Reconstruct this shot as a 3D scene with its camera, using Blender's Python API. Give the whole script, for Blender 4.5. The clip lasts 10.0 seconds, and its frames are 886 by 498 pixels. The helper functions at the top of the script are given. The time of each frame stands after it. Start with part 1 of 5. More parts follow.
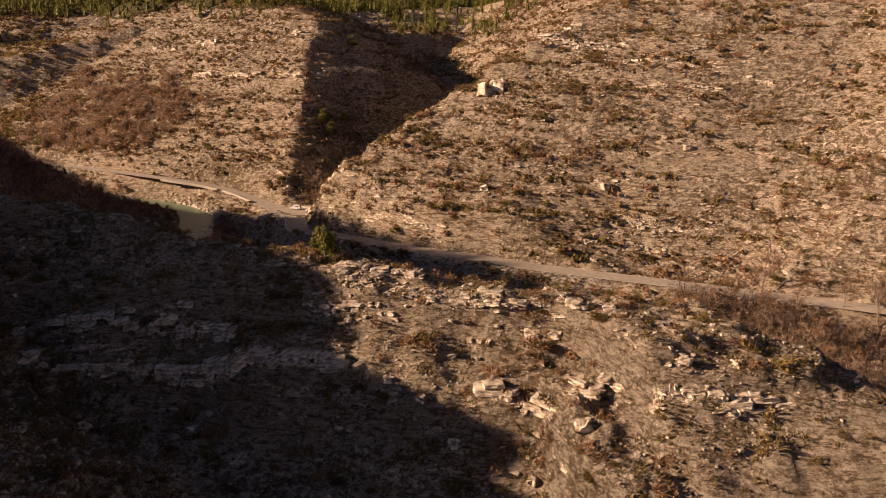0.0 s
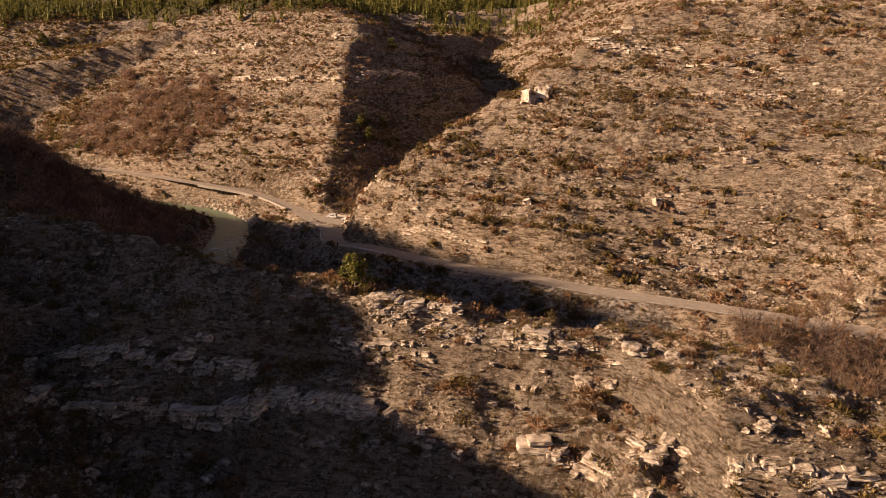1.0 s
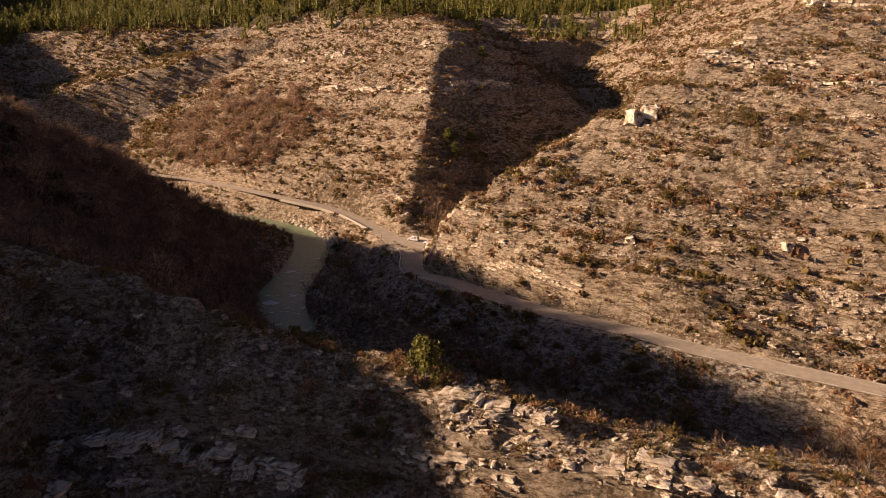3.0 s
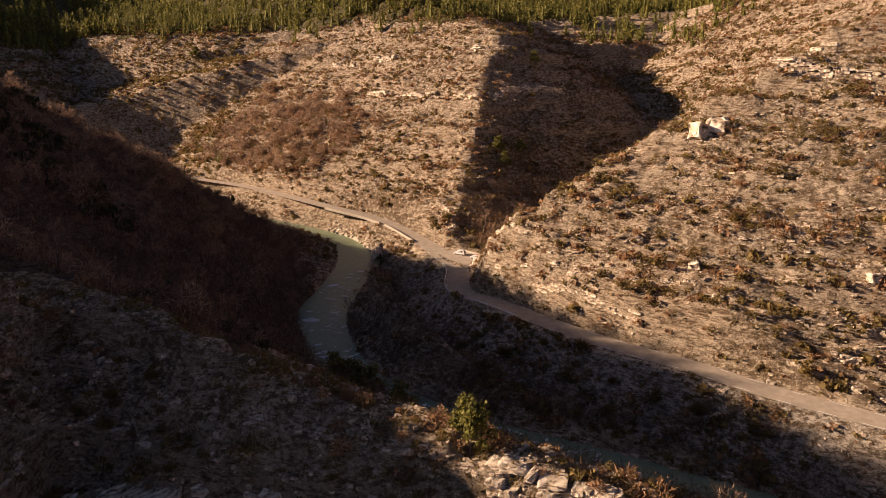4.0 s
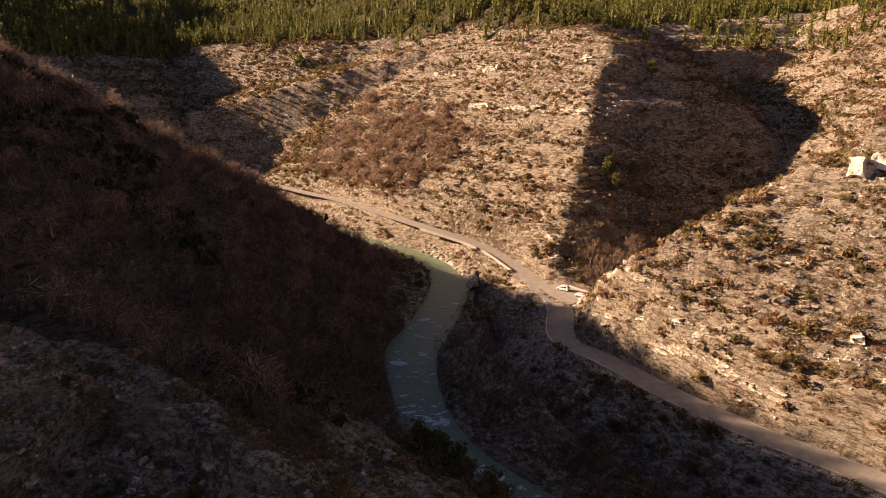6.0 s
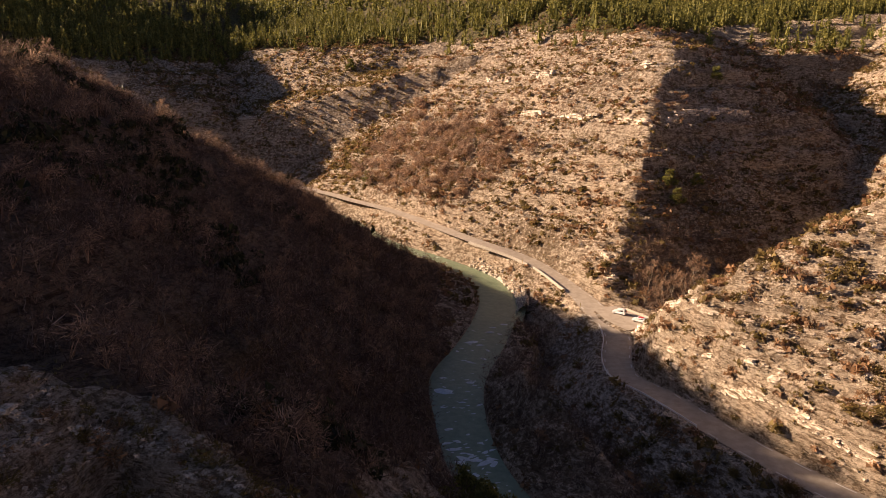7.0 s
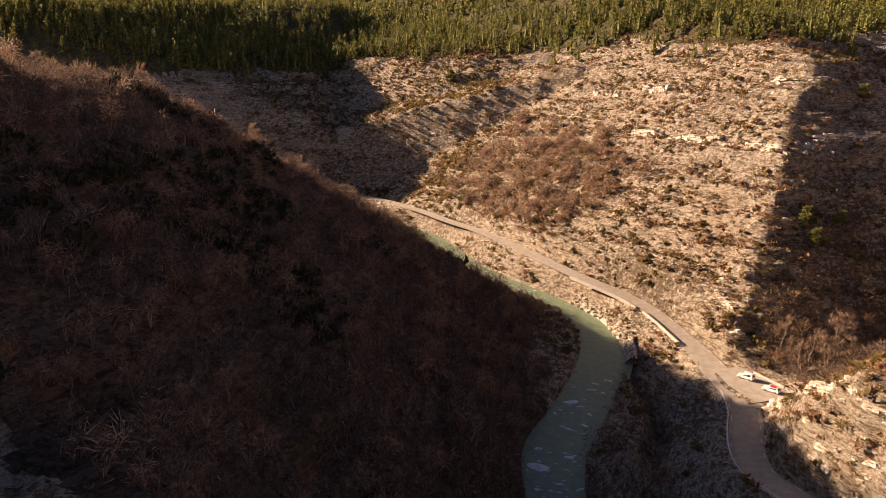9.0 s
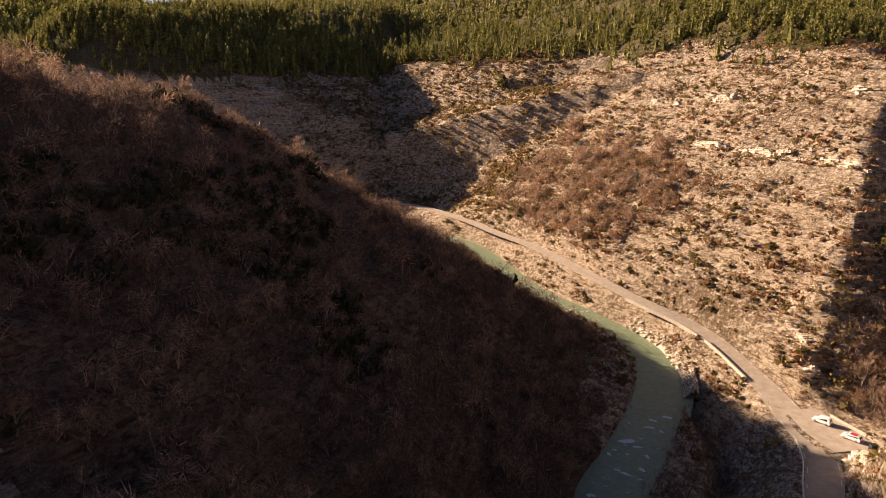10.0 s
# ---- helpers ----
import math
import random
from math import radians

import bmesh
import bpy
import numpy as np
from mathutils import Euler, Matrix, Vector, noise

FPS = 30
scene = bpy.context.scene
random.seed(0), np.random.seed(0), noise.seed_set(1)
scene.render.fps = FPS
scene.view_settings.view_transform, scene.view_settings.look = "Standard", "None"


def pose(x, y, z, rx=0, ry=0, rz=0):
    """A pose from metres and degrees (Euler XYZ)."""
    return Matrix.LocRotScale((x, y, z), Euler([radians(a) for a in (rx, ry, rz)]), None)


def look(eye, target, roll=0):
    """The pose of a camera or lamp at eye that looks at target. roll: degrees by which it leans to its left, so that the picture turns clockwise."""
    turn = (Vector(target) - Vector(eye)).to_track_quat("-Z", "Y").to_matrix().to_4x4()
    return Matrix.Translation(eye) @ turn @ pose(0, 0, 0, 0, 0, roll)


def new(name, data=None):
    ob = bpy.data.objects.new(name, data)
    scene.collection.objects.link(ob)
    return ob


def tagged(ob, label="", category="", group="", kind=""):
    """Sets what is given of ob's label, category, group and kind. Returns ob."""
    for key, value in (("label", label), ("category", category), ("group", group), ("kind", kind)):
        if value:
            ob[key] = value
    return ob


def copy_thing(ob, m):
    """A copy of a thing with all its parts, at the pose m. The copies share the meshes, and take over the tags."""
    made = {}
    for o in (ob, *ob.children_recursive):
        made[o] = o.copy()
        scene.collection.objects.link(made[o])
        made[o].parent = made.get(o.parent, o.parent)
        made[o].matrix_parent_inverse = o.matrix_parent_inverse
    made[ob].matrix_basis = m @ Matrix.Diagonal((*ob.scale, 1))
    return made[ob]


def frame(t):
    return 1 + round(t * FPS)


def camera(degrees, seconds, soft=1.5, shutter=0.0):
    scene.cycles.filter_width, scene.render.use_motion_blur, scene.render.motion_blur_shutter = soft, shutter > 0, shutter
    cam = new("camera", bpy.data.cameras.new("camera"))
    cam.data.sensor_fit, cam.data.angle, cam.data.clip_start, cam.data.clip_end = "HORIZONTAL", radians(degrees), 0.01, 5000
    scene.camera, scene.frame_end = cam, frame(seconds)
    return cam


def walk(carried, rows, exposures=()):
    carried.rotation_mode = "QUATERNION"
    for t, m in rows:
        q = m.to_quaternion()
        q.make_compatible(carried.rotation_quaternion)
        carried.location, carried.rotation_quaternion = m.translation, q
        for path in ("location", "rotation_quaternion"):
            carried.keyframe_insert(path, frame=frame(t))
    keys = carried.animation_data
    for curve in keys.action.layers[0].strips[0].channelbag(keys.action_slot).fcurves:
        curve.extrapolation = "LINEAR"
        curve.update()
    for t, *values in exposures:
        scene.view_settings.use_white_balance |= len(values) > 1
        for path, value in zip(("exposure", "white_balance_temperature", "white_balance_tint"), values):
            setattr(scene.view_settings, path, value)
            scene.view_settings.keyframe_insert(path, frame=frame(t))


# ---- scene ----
cam = camera(66.5, 10.0, soft=0.8)
# seconds, x, y, z, heading to the left; the camera keeps one tilt and no roll
PATH = [
    (0.0, 0.094, -0.418, 54.089, -16.379),
    (0.5, 1.202, 4.086, 54.910, -14.738),
    (1.0, 2.267, 8.528, 55.888, -13.040),
    (1.5, 3.245, 12.945, 56.968, -11.276),
    (2.0, 4.101, 17.363, 58.106, -9.444),
    (2.5, 4.811, 21.800, 59.273, -7.546),
    (4.0, 5.907, 35.280, 62.835, -1.517),
    (4.5, 5.907, 39.819, 64.043, 0.573),
    (5.0, 5.724, 44.366, 65.276, 2.684),
    (5.5, 5.363, 48.912, 66.547, 4.806),
    (7.0, 3.280, 62.433, 70.702, 11.141),
    (7.5, 2.275, 66.883, 72.221, 13.224),
    (8.0, 1.123, 71.307, 73.801, 15.290),
    (8.5, -0.173, 75.716, 75.426, 17.347),
    (9.0, -1.619, 80.130, 77.067, 19.405),
    (9.5, -3.219, 84.581, 78.680, 21.482),
    (10.0, -4.989, 89.109, 80.208, 23.601),
]
TILT = -14.077
walk(cam, [(t, pose(x, y, z, 90 + TILT, 0, turn)) for t, x, y, z, turn in PATH],
     exposures=[(0.0, 0.74, 6850, 28), (2.5, 0.84, 6800, 27), (5.0, 1.15, 6600, 25), (10.0, 1.48, 6450, 23)])

# ---- world and sun ----
SUN_ELEVATION, SUN_TURN = 21.5, -82.5
world = bpy.data.worlds.new("sky_world")
scene.world = world
world.use_nodes = True
wn = world.node_tree
sky = wn.nodes.new("ShaderNodeTexSky")
sky.sky_type = "NISHITA"
sky.sun_disc = False
sky.sun_elevation = radians(SUN_ELEVATION)
sky.sun_rotation = radians(SUN_TURN)
wn.links.new(sky.outputs[0], wn.nodes["Background"].inputs[0])
sky.air_density, sky.dust_density, sky.ozone_density = 0.24, 0.45, 0.4
wn.nodes["Background"].inputs[1].default_value = 0.06

sun_data = bpy.data.lights.new("sun", "SUN")
sun_data.energy, sun_data.angle, sun_data.color = 5.0, radians(0.6), (1.0, 0.78, 0.52)
sun = new("sun", sun_data)
sun_dir = Vector((math.sin(radians(SUN_TURN)) * math.cos(radians(SUN_ELEVATION)),
                  math.cos(radians(SUN_TURN)) * math.cos(radians(SUN_ELEVATION)), math.sin(radians(SUN_ELEVATION))))
sun.matrix_world = look(sun_dir * 300 + Vector((0, 200, 0)), (0, 200, 0))

# ---- materials ----


def material(name, rough=0.9):
    m = bpy.data.materials.new(name)
    m.use_nodes = True
    n = m.node_tree.nodes
    n["Principled BSDF"].inputs["Roughness"].default_value = rough
    n["Principled BSDF"].inputs["Specular IOR Level"].default_value = 0.25
    return m, n, m.node_tree.links, n["Principled BSDF"]


def noise_node(n, links, scale, detail=6, rough=0.6, distort=0.0, stretch=None):
    geo = n.new("ShaderNodeTexCoord")
    tex = n.new("ShaderNodeTexNoise")
    tex.inputs["Scale"].default_value = scale
    tex.inputs["Detail"].default_value = detail
    tex.inputs["Roughness"].default_value = rough
    tex.inputs["Distortion"].default_value = distort
    if stretch:
        mp = n.new("ShaderNodeMapping")
        mp.inputs["Scale"].default_value = stretch
        links.new(geo.outputs["Object"], mp.inputs[0])
        links.new(mp.outputs[0], tex.inputs["Vector"])
    else:
        links.new(geo.outputs["Object"], tex.inputs["Vector"])
    return tex.outputs["Fac"]


def ramp(n, links, fac, stops):
    r = n.new("ShaderNodeValToRGB")
    el = r.color_ramp.elements
    while len(el) < len(stops):
        el.new(0.5)
    for e, (p, c) in zip(el, stops):
        e.position, e.color = p, (*c, 1)
    links.new(fac, r.inputs[0])
    return r.outputs[0]


def mix(n, links, fac, a, b, mode="MIX"):
    m = n.new("ShaderNodeMix")
    m.data_type, m.blend_type = "RGBA", mode
    for socket, value in ((m.inputs[0], fac), (m.inputs[6], a), (m.inputs[7], b)):
        if isinstance(value, (int, float)):
            socket.default_value = value
        elif isinstance(value, tuple):
            socket.default_value = (*value, 1)
        else:
            links.new(value, socket)
    return m.outputs[2]


def bump(n, links, bsdf, height, strength, distance):
    b = n.new("ShaderNodeBump")
    b.inputs["Strength"].default_value, b.inputs["Distance"].default_value = strength, distance
    links.new(height, b.inputs["Height"])
    links.new(b.outputs[0], bsdf.inputs["Normal"])


def cells(n, links, scale, stretch=(1, 1, 1), out="Color", feature="F1"):
    geo = n.new("ShaderNodeTexCoord")
    mp = n.new("ShaderNodeMapping")
    mp.inputs["Scale"].default_value = stretch
    tex = n.new("ShaderNodeTexVoronoi")
    tex.feature = feature
    tex.inputs["Scale"].default_value = scale
    links.new(geo.outputs["Object"], mp.inputs[0])
    links.new(mp.outputs[0], tex.inputs["Vector"])
    return tex.outputs[out]


def grey(n, links, colour):
    sep = n.new("ShaderNodeSeparateColor")
    links.new(colour, sep.inputs[0])
    return sep.outputs[0]


def ground_material(name, dark, mean, light, rock_share, fineness=1.0):
    """Broken limestone in ledges, with earth and low growth between the stones."""
    m, n, links, bsdf = material(name, 0.95)
    big = noise_node(n, links, 0.035, 5, 0.6)
    mid = noise_node(n, links, 0.22, 7, 0.68, 0.5)
    fine = noise_node(n, links, 1.7, 7, 0.72)
    ledges = noise_node(n, links, 1.0, 7, 0.72, 0.8, (0.22, 0.22, 1.3))
    block = grey(n, links, cells(n, links, 0.9, (1, 1, 2.2)))
    chip = grey(n, links, cells(n, links, 2.6, (1, 1, 1.6)))
    rock = ramp(n, links, ledges, [(0.38, (0.15, 0.108, 0.07)), (0.45, (0.56, 0.46, 0.34)), (0.56, (0.82, 0.72, 0.565))])
    rock = mix(n, links, 0.22, rock, ramp(n, links, block, [(0.1, (0.24, 0.18, 0.125)), (0.5, (0.50, 0.41, 0.30)), (0.9, (0.74, 0.64, 0.50))]))
    rock = mix(n, links, 0.32, rock, ramp(n, links, chip, [(0.1, (0.15, 0.11, 0.07)), (0.55, (0.50, 0.40, 0.29)), (0.95, (0.76, 0.66, 0.52))]))
    clod = noise_node(n, links, 0.7 * fineness, 10, 0.8, 0.4 / fineness, (0.75, 0.75, 1.7))
    soil = ramp(n, links, clod, [(0.435, dark), (0.487, mean), (0.535, light)])
    # thin broken level stone beds; dark seams paint in earth and crevice shade
    beds = noise_node(n, links, fineness, 9, 0.75, 0.5 / fineness, (0.32, 0.32, 1.7))
    seam = ramp(n, links, beds, [(0.42, (0.30, 0.235, 0.17)), (0.48, (1, 1, 1)), (0.60, (1, 1, 1)), (0.66, (0.78, 0.70, 0.62))])
    geo = n.new("ShaderNodeNewGeometry")
    sep = n.new("ShaderNodeSeparateXYZ")
    links.new(geo.outputs["True Normal"], sep.inputs[0])
    steep = ramp(n, links, sep.outputs["Z"], [(0.60, (1, 1, 1)), (0.90, (0, 0, 0))])
    patch = ramp(n, links, mid, [(0.44, (0, 0, 0)), (0.56, (1, 1, 1))])
    mask = mix(n, links, 0.55, steep, patch)
    low = mix(n, links, 1.0, mask, (rock_share, rock_share, rock_share), "MULTIPLY")
    col = mix(n, links, low, soil, rock)
    col = mix(n, links, 0.8, col, seam, "MULTIPLY")
    # low cushions and roots, too small to stand alone
    cover = n.new("ShaderNodeMath")
    cover.operation = "MULTIPLY_ADD"
    links.new(big, cover.inputs[0])
    cover.inputs[1].default_value = 0.55
    links.new(noise_node(n, links, 0.8, 7, 0.75, 0.3), cover.inputs[2])
    weed = ramp(n, links, cover.outputs[0], [(0.79, (0, 0, 0)), (0.86, (0.85, 0.85, 0.85))])
    pebble = noise_node(n, links, 4.5, 5, 0.7)
    col = mix(n, links, 0.5, col, ramp(n, links, pebble, [(0.36, (0.45, 0.39, 0.33)), (0.50, (1, 1, 1))]), "MULTIPLY")
    low_growth = ramp(n, links, fine, [(0.38, (0.075, 0.05, 0.026)), (0.52, (0.17, 0.115, 0.064)), (0.64, (0.30, 0.215, 0.13))])
    col = mix(n, links, weed, col, low_growth)
    # earth between the blocks, and the shade of the cracks, darkened into the colour
    joint = ramp(n, links, cells(n, links, 0.9, (1, 1, 2.2), "Distance", "DISTANCE_TO_EDGE"), [(0.01, (0.5, 0.44, 0.38)), (0.08, (1, 1, 1))])
    crack = ramp(n, links, cells(n, links, 2.6, (1, 1, 1.6), "Distance", "DISTANCE_TO_EDGE"), [(0.01, (0.55, 0.5, 0.44)), (0.12, (1, 1, 1))])
    col = mix(n, links, 0.25, col, mix(n, links, 1.0, joint, crack, "MULTIPLY"), "MULTIPLY")
    tint = ramp(n, links, big, [(0.35, (0.92, 0.87, 0.81)), (0.58, (1.0, 0.99, 0.97))])
    links.new(mix(n, links, 1.0, col, tint, "MULTIPLY"), bsdf.inputs["Base Color"])
    def weighted(a, wa, b, wb):
        m1, m2, add = n.new("ShaderNodeMath"), n.new("ShaderNodeMath"), n.new("ShaderNodeMath")
        m1.operation = m2.operation = "MULTIPLY"
        m1.inputs[1].default_value, m2.inputs[1].default_value = wa, wb
        links.new(a, m1.inputs[0])
        links.new(b, m2.inputs[0])
        links.new(m1.outputs[0], add.inputs[0])
        links.new(m2.outputs[0], add.inputs[1])
        return add.outputs[0]
    h = weighted(weighted(weighted(weighted(ledges, 1.3, weighted(clod, 1.5, beds, 0.8), 1.0), 1.0, fine, 0.45), 1.0, pebble, 0.08), 1.0, weighted(block, 0.10, chip, 0.10), 1.0)
    bump(n, links, bsdf, h, 1.0, 1.0)
    return m


def plain(name, stops, scale=3.0, rough=0.85, rel=0.3, dist=0.02, detail=5):
    m, n, links, bsdf = material(name, rough)
    f = noise_node(n, links, scale, detail, 0.65)
    links.new(ramp(n, links, f, stops), bsdf.inputs["Base Color"])
    if rel:
        bump(n, links, bsdf, f, rel, dist)
    return m


def plant(name, stops, rough=0.8, through_light=0.0):
    m, n, links, bsdf = material(name, rough)
    geo = n.new("ShaderNodeNewGeometry")
    f = noise_node(n, links, 0.25, 3, 0.6)
    a = ramp(n, links, geo.outputs["Random Per Island"], stops)
    t = ramp(n, links, f, [(0.35, (0.7, 0.7, 0.7)), (0.65, (1.15, 1.1, 1.0))])
    colour = mix(n, links, 1.0, a, t, "MULTIPLY")
    links.new(colour, bsdf.inputs["Base Color"])
    if through_light:
        leaf, both = n.new("ShaderNodeBsdfTranslucent"), n.new("ShaderNodeMixShader")
        links.new(colour, leaf.inputs["Color"])
        both.inputs[0].default_value = through_light
        links.new(bsdf.outputs[0], both.inputs[1])
        links.new(leaf.outputs[0], both.inputs[2])
        links.new(both.outputs[0], n["Material Output"].inputs["Surface"])
    return m


M_GROUND = ground_material("limestone_scrub_ground", (0.15, 0.10, 0.06), (0.56, 0.425, 0.29), (0.90, 0.77, 0.60), 1.0)
M_RIB = ground_material("bare_limestone_rib", (0.19, 0.135, 0.085), (0.63, 0.50, 0.365), (0.93, 0.82, 0.665), 1.0, 2.0)
M_GRAVEL = ground_material("grey_gravel_bank", (0.20, 0.17, 0.135), (0.52, 0.47, 0.40), (0.78, 0.72, 0.63), 0.2, 1.5)
M_FOREST_FLOOR = ground_material("forest_floor", (0.05, 0.05, 0.016), (0.10, 0.095, 0.032), (0.16, 0.15, 0.055), 0.05)
M_LITTER = ground_material("leaf_litter_ground", (0.075, 0.047, 0.032), (0.145, 0.092, 0.062), (0.24, 0.16, 0.108), 0.3)
M_ROAD = plain("worn_asphalt", [(0.35, (0.33, 0.275, 0.21)), (0.65, (0.44, 0.37, 0.29))], 0.6, 0.9, 0.15)
M_PAINT = plain("worn_road_paint", [(0.3, (0.55, 0.53, 0.48)), (0.7, (0.8, 0.78, 0.74))], 6, 0.7, 0)
M_WATER = plain("river_water", [(0.3, (0.15, 0.20, 0.12)), (0.7, (0.25, 0.30, 0.19))], 0.8, 0.34, 0.5, 0.12)

M_STONE = plain("pale_limestone", [(0.37, (0.11, 0.08, 0.052)), (0.44, (0.52, 0.42, 0.305)), (0.57, (0.88, 0.77, 0.61))], 1.6, 0.92, 1.0, 0.5, 10)
M_SCREE = plain("weathered_scree", [(0.34, (0.13, 0.095, 0.065)), (0.43, (0.45, 0.35, 0.25)), (0.62, (0.76, 0.64, 0.49))], 3.0, 0.92, 1.0, 0.3, 9)
M_SCRUB = plant("evergreen_scrub_leaves", [(0.0, (0.095, 0.07, 0.024)), (0.5, (0.20, 0.146, 0.052)), (1.0, (0.31, 0.23, 0.09))], 0.8, 0.42)
M_RUSSET = plant("russet_dry_leaves", [(0.0, (0.16, 0.094, 0.05)), (0.5, (0.31, 0.185, 0.10)), (1.0, (0.46, 0.285, 0.165))], 0.8, 0.42)
M_GRASS = plant("dry_grass_blades", [(0.0, (0.13, 0.10, 0.04)), (0.5, (0.27, 0.20, 0.09)), (1.0, (0.42, 0.33, 0.165))], 0.8, 0.3)
M_TWIG = plant("bare_brown_twigs", [(0.0, (0.07, 0.045, 0.034)), (0.5, (0.165, 0.108, 0.08)), (0.88, (0.26, 0.18, 0.135)), (1.0, (0.46, 0.36, 0.29))], 0.8, 0.2)
M_PALE_TWIG = plant("pale_bare_twigs", [(0.0, (0.12, 0.08, 0.058)), (0.5, (0.36, 0.235, 0.16)), (1.0, (0.55, 0.40, 0.29))], 0.8, 0.4)
M_DARK_LEAF = plant("dark_evergreen_leaves", [(0.0, (0.02, 0.022, 0.008)), (0.5, (0.042, 0.043, 0.016)), (1.0, (0.08, 0.074, 0.03))], 0.7, 0.2)
M_BARK = plain("grey_bark", [(0.3, (0.13, 0.10, 0.075)), (0.7, (0.34, 0.28, 0.21))], 4.0, 0.9, 0.6, 0.03)
M_NEEDLE = plant("pine_needles", [(0.0, (0.085, 0.09, 0.022)), (0.5, (0.19, 0.185, 0.042)), (1.0, (0.31, 0.285, 0.07))], 0.7, 0.35)
M_CONCRETE = plain("weathered_concrete", [(0.3, (0.30, 0.26, 0.20)), (0.7, (0.48, 0.43, 0.35))], 2.0, 0.9, 0.3, 0.02)
M_STEEL = plain("galvanised_steel", [(0.3, (0.66, 0.65, 0.62)), (0.7, (0.8, 0.79, 0.76))], 3.0, 0.6, 0.1)
M_CARPAINT = plain("white_car_paint", [(0.3, (0.74, 0.73, 0.71)), (0.7, (0.82, 0.81, 0.80))], 0.8, 0.3, 0)
M_RED = plain("red_roof_paint", [(0.3, (0.45, 0.02, 0.03)), (0.7, (0.55, 0.03, 0.04))], 0.8, 0.35, 0)
M_DARKPAINT = plain("dark_paint", [(0.3, (0.02, 0.02, 0.022)), (0.7, (0.035, 0.034, 0.035))], 0.8, 0.4, 0)
M_GLASS = plain("tinted_car_glass", [(0.3, (0.015, 0.018, 0.02)), (0.7, (0.03, 0.033, 0.035))], 0.5, 0.08, 0)
M_RUBBER = plain("tyre_rubber", [(0.3, (0.015, 0.015, 0.015)), (0.7, (0.03, 0.03, 0.03))], 6, 0.85, 0.2)
M_RIM = plain("alloy_rim", [(0.3, (0.4, 0.4, 0.4)), (0.7, (0.55, 0.55, 0.55))], 3, 0.4, 0)
M_LAMP = plain("clear_lamp_glass", [(0.3, (0.6, 0.6, 0.6)), (0.7, (0.75, 0.75, 0.75))], 3, 0.15, 0)
M_TAIL = plain("red_lamp_glass", [(0.3, (0.35, 0.01, 0.01)), (0.7, (0.45, 0.02, 0.02))], 3, 0.2, 0)
M_FOAM = plain("white_river_foam", [(0.3, (0.55, 0.58, 0.56)), (0.7, (0.8, 0.82, 0.80))], 2.0, 0.7, 0.4, 0.1)
M_YELLOW = plain("yellow_post_paint", [(0.3, (0.5, 0.36, 0.08)), (0.7, (0.62, 0.46, 0.12))], 3, 0.6, 0)

# ---- the lie of the land ----


def spline(points, step):
    """Points along a smooth line through the given ones, about step apart."""
    p = np.array(points, float)
    p = np.vstack([2 * p[0] - p[1], p, 2 * p[-1] - p[-2]])
    out = []
    for i in range(1, len(p) - 2):
        a, b, c, d = p[i - 1:i + 3]
        k = max(2, int(np.linalg.norm((c - b)[:2]) / step))
        t = (np.arange(k) / k)[:, None]
        out.append(0.5 * (2 * b + (c - a) * t + (2 * a - 5 * b + 4 * c - d) * t ** 2 + (3 * b - a - 3 * c + d) * t ** 3))
    out.append(p[-2][None])
    return np.vstack(out)


# x, y, water level, half width
RIVER = spline([(-600, 330, 17, 6), (-330, 350, 13, 6), (-215, 370, 11, 6), (-150, 374, 10, 5), (-110, 360, 9, 3.5), (-70, 316, 7.6, 3), (-45, 297, 6.6, 3),
                (-27, 281, 5.4, 4), (-18.5, 262, 4.5, 5), (-17.5, 242, 4.2, 5), (-19, 222, 4.2, 5), (-21, 203, 4.2, 5.3),
                (-17.5, 186, 4.1, 4.2), (-12.5, 171, 3.9, 4), (-5.5, 159, 3.7, 3.8), (5, 149.5, 3.5, 3), (16, 141, 3.3, 3.5),
                (40, 127, 3, 4), (75, 104, 2.5, 4.5), (120, 66, 2, 5), (160, 10, 1.5, 5), (240, -90, 1, 6), (420, -260, 0, 7)], 2.0)
# x, y, road level, half width
ROAD = spline([(-600, 350, 21, 2.9), (-420, 372, 19, 2.9), (-270, 396, 17.5, 2.8), (-205, 403, 17, 2.7), (-158, 401, 16.6, 2.7), (-121, 379, 16.2, 2.7), (-98, 359, 16.2, 2.7),
               (-72, 337.5, 16, 2.7), (-34.5, 298.5, 15, 2.7), (-10.5, 280, 12.6, 2.8), (4.5, 257.5, 10, 3.0), (10, 244, 9.3, 3.6),
               (14.6, 231, 9, 3.4), (15.3, 220, 9, 3.2), (14.4, 209, 9.6, 3.2), (15.6, 197, 10.6, 3.1), (22, 187, 11.7, 3.0),
               (31, 172.5, 12.3, 2.9), (43, 158.5, 12.2, 2.9), (54.5, 148.5, 12, 2.9), (65, 138, 11.6, 2.9), (87.5, 119, 11.4, 2.9),
               (103, 103.3, 11.6, 2.9), (113.5, 92, 12, 2.9), (140, 58, 13, 2.9), (190, 0, 14, 2.9), (330, -130, 15, 3)], 2.0)
APRON = spline([(12.8, 246, 9.35, 3.6), (17.4, 238, 9.4, 5.2), (21.9, 231, 9.45, 4.9)], 1.0)


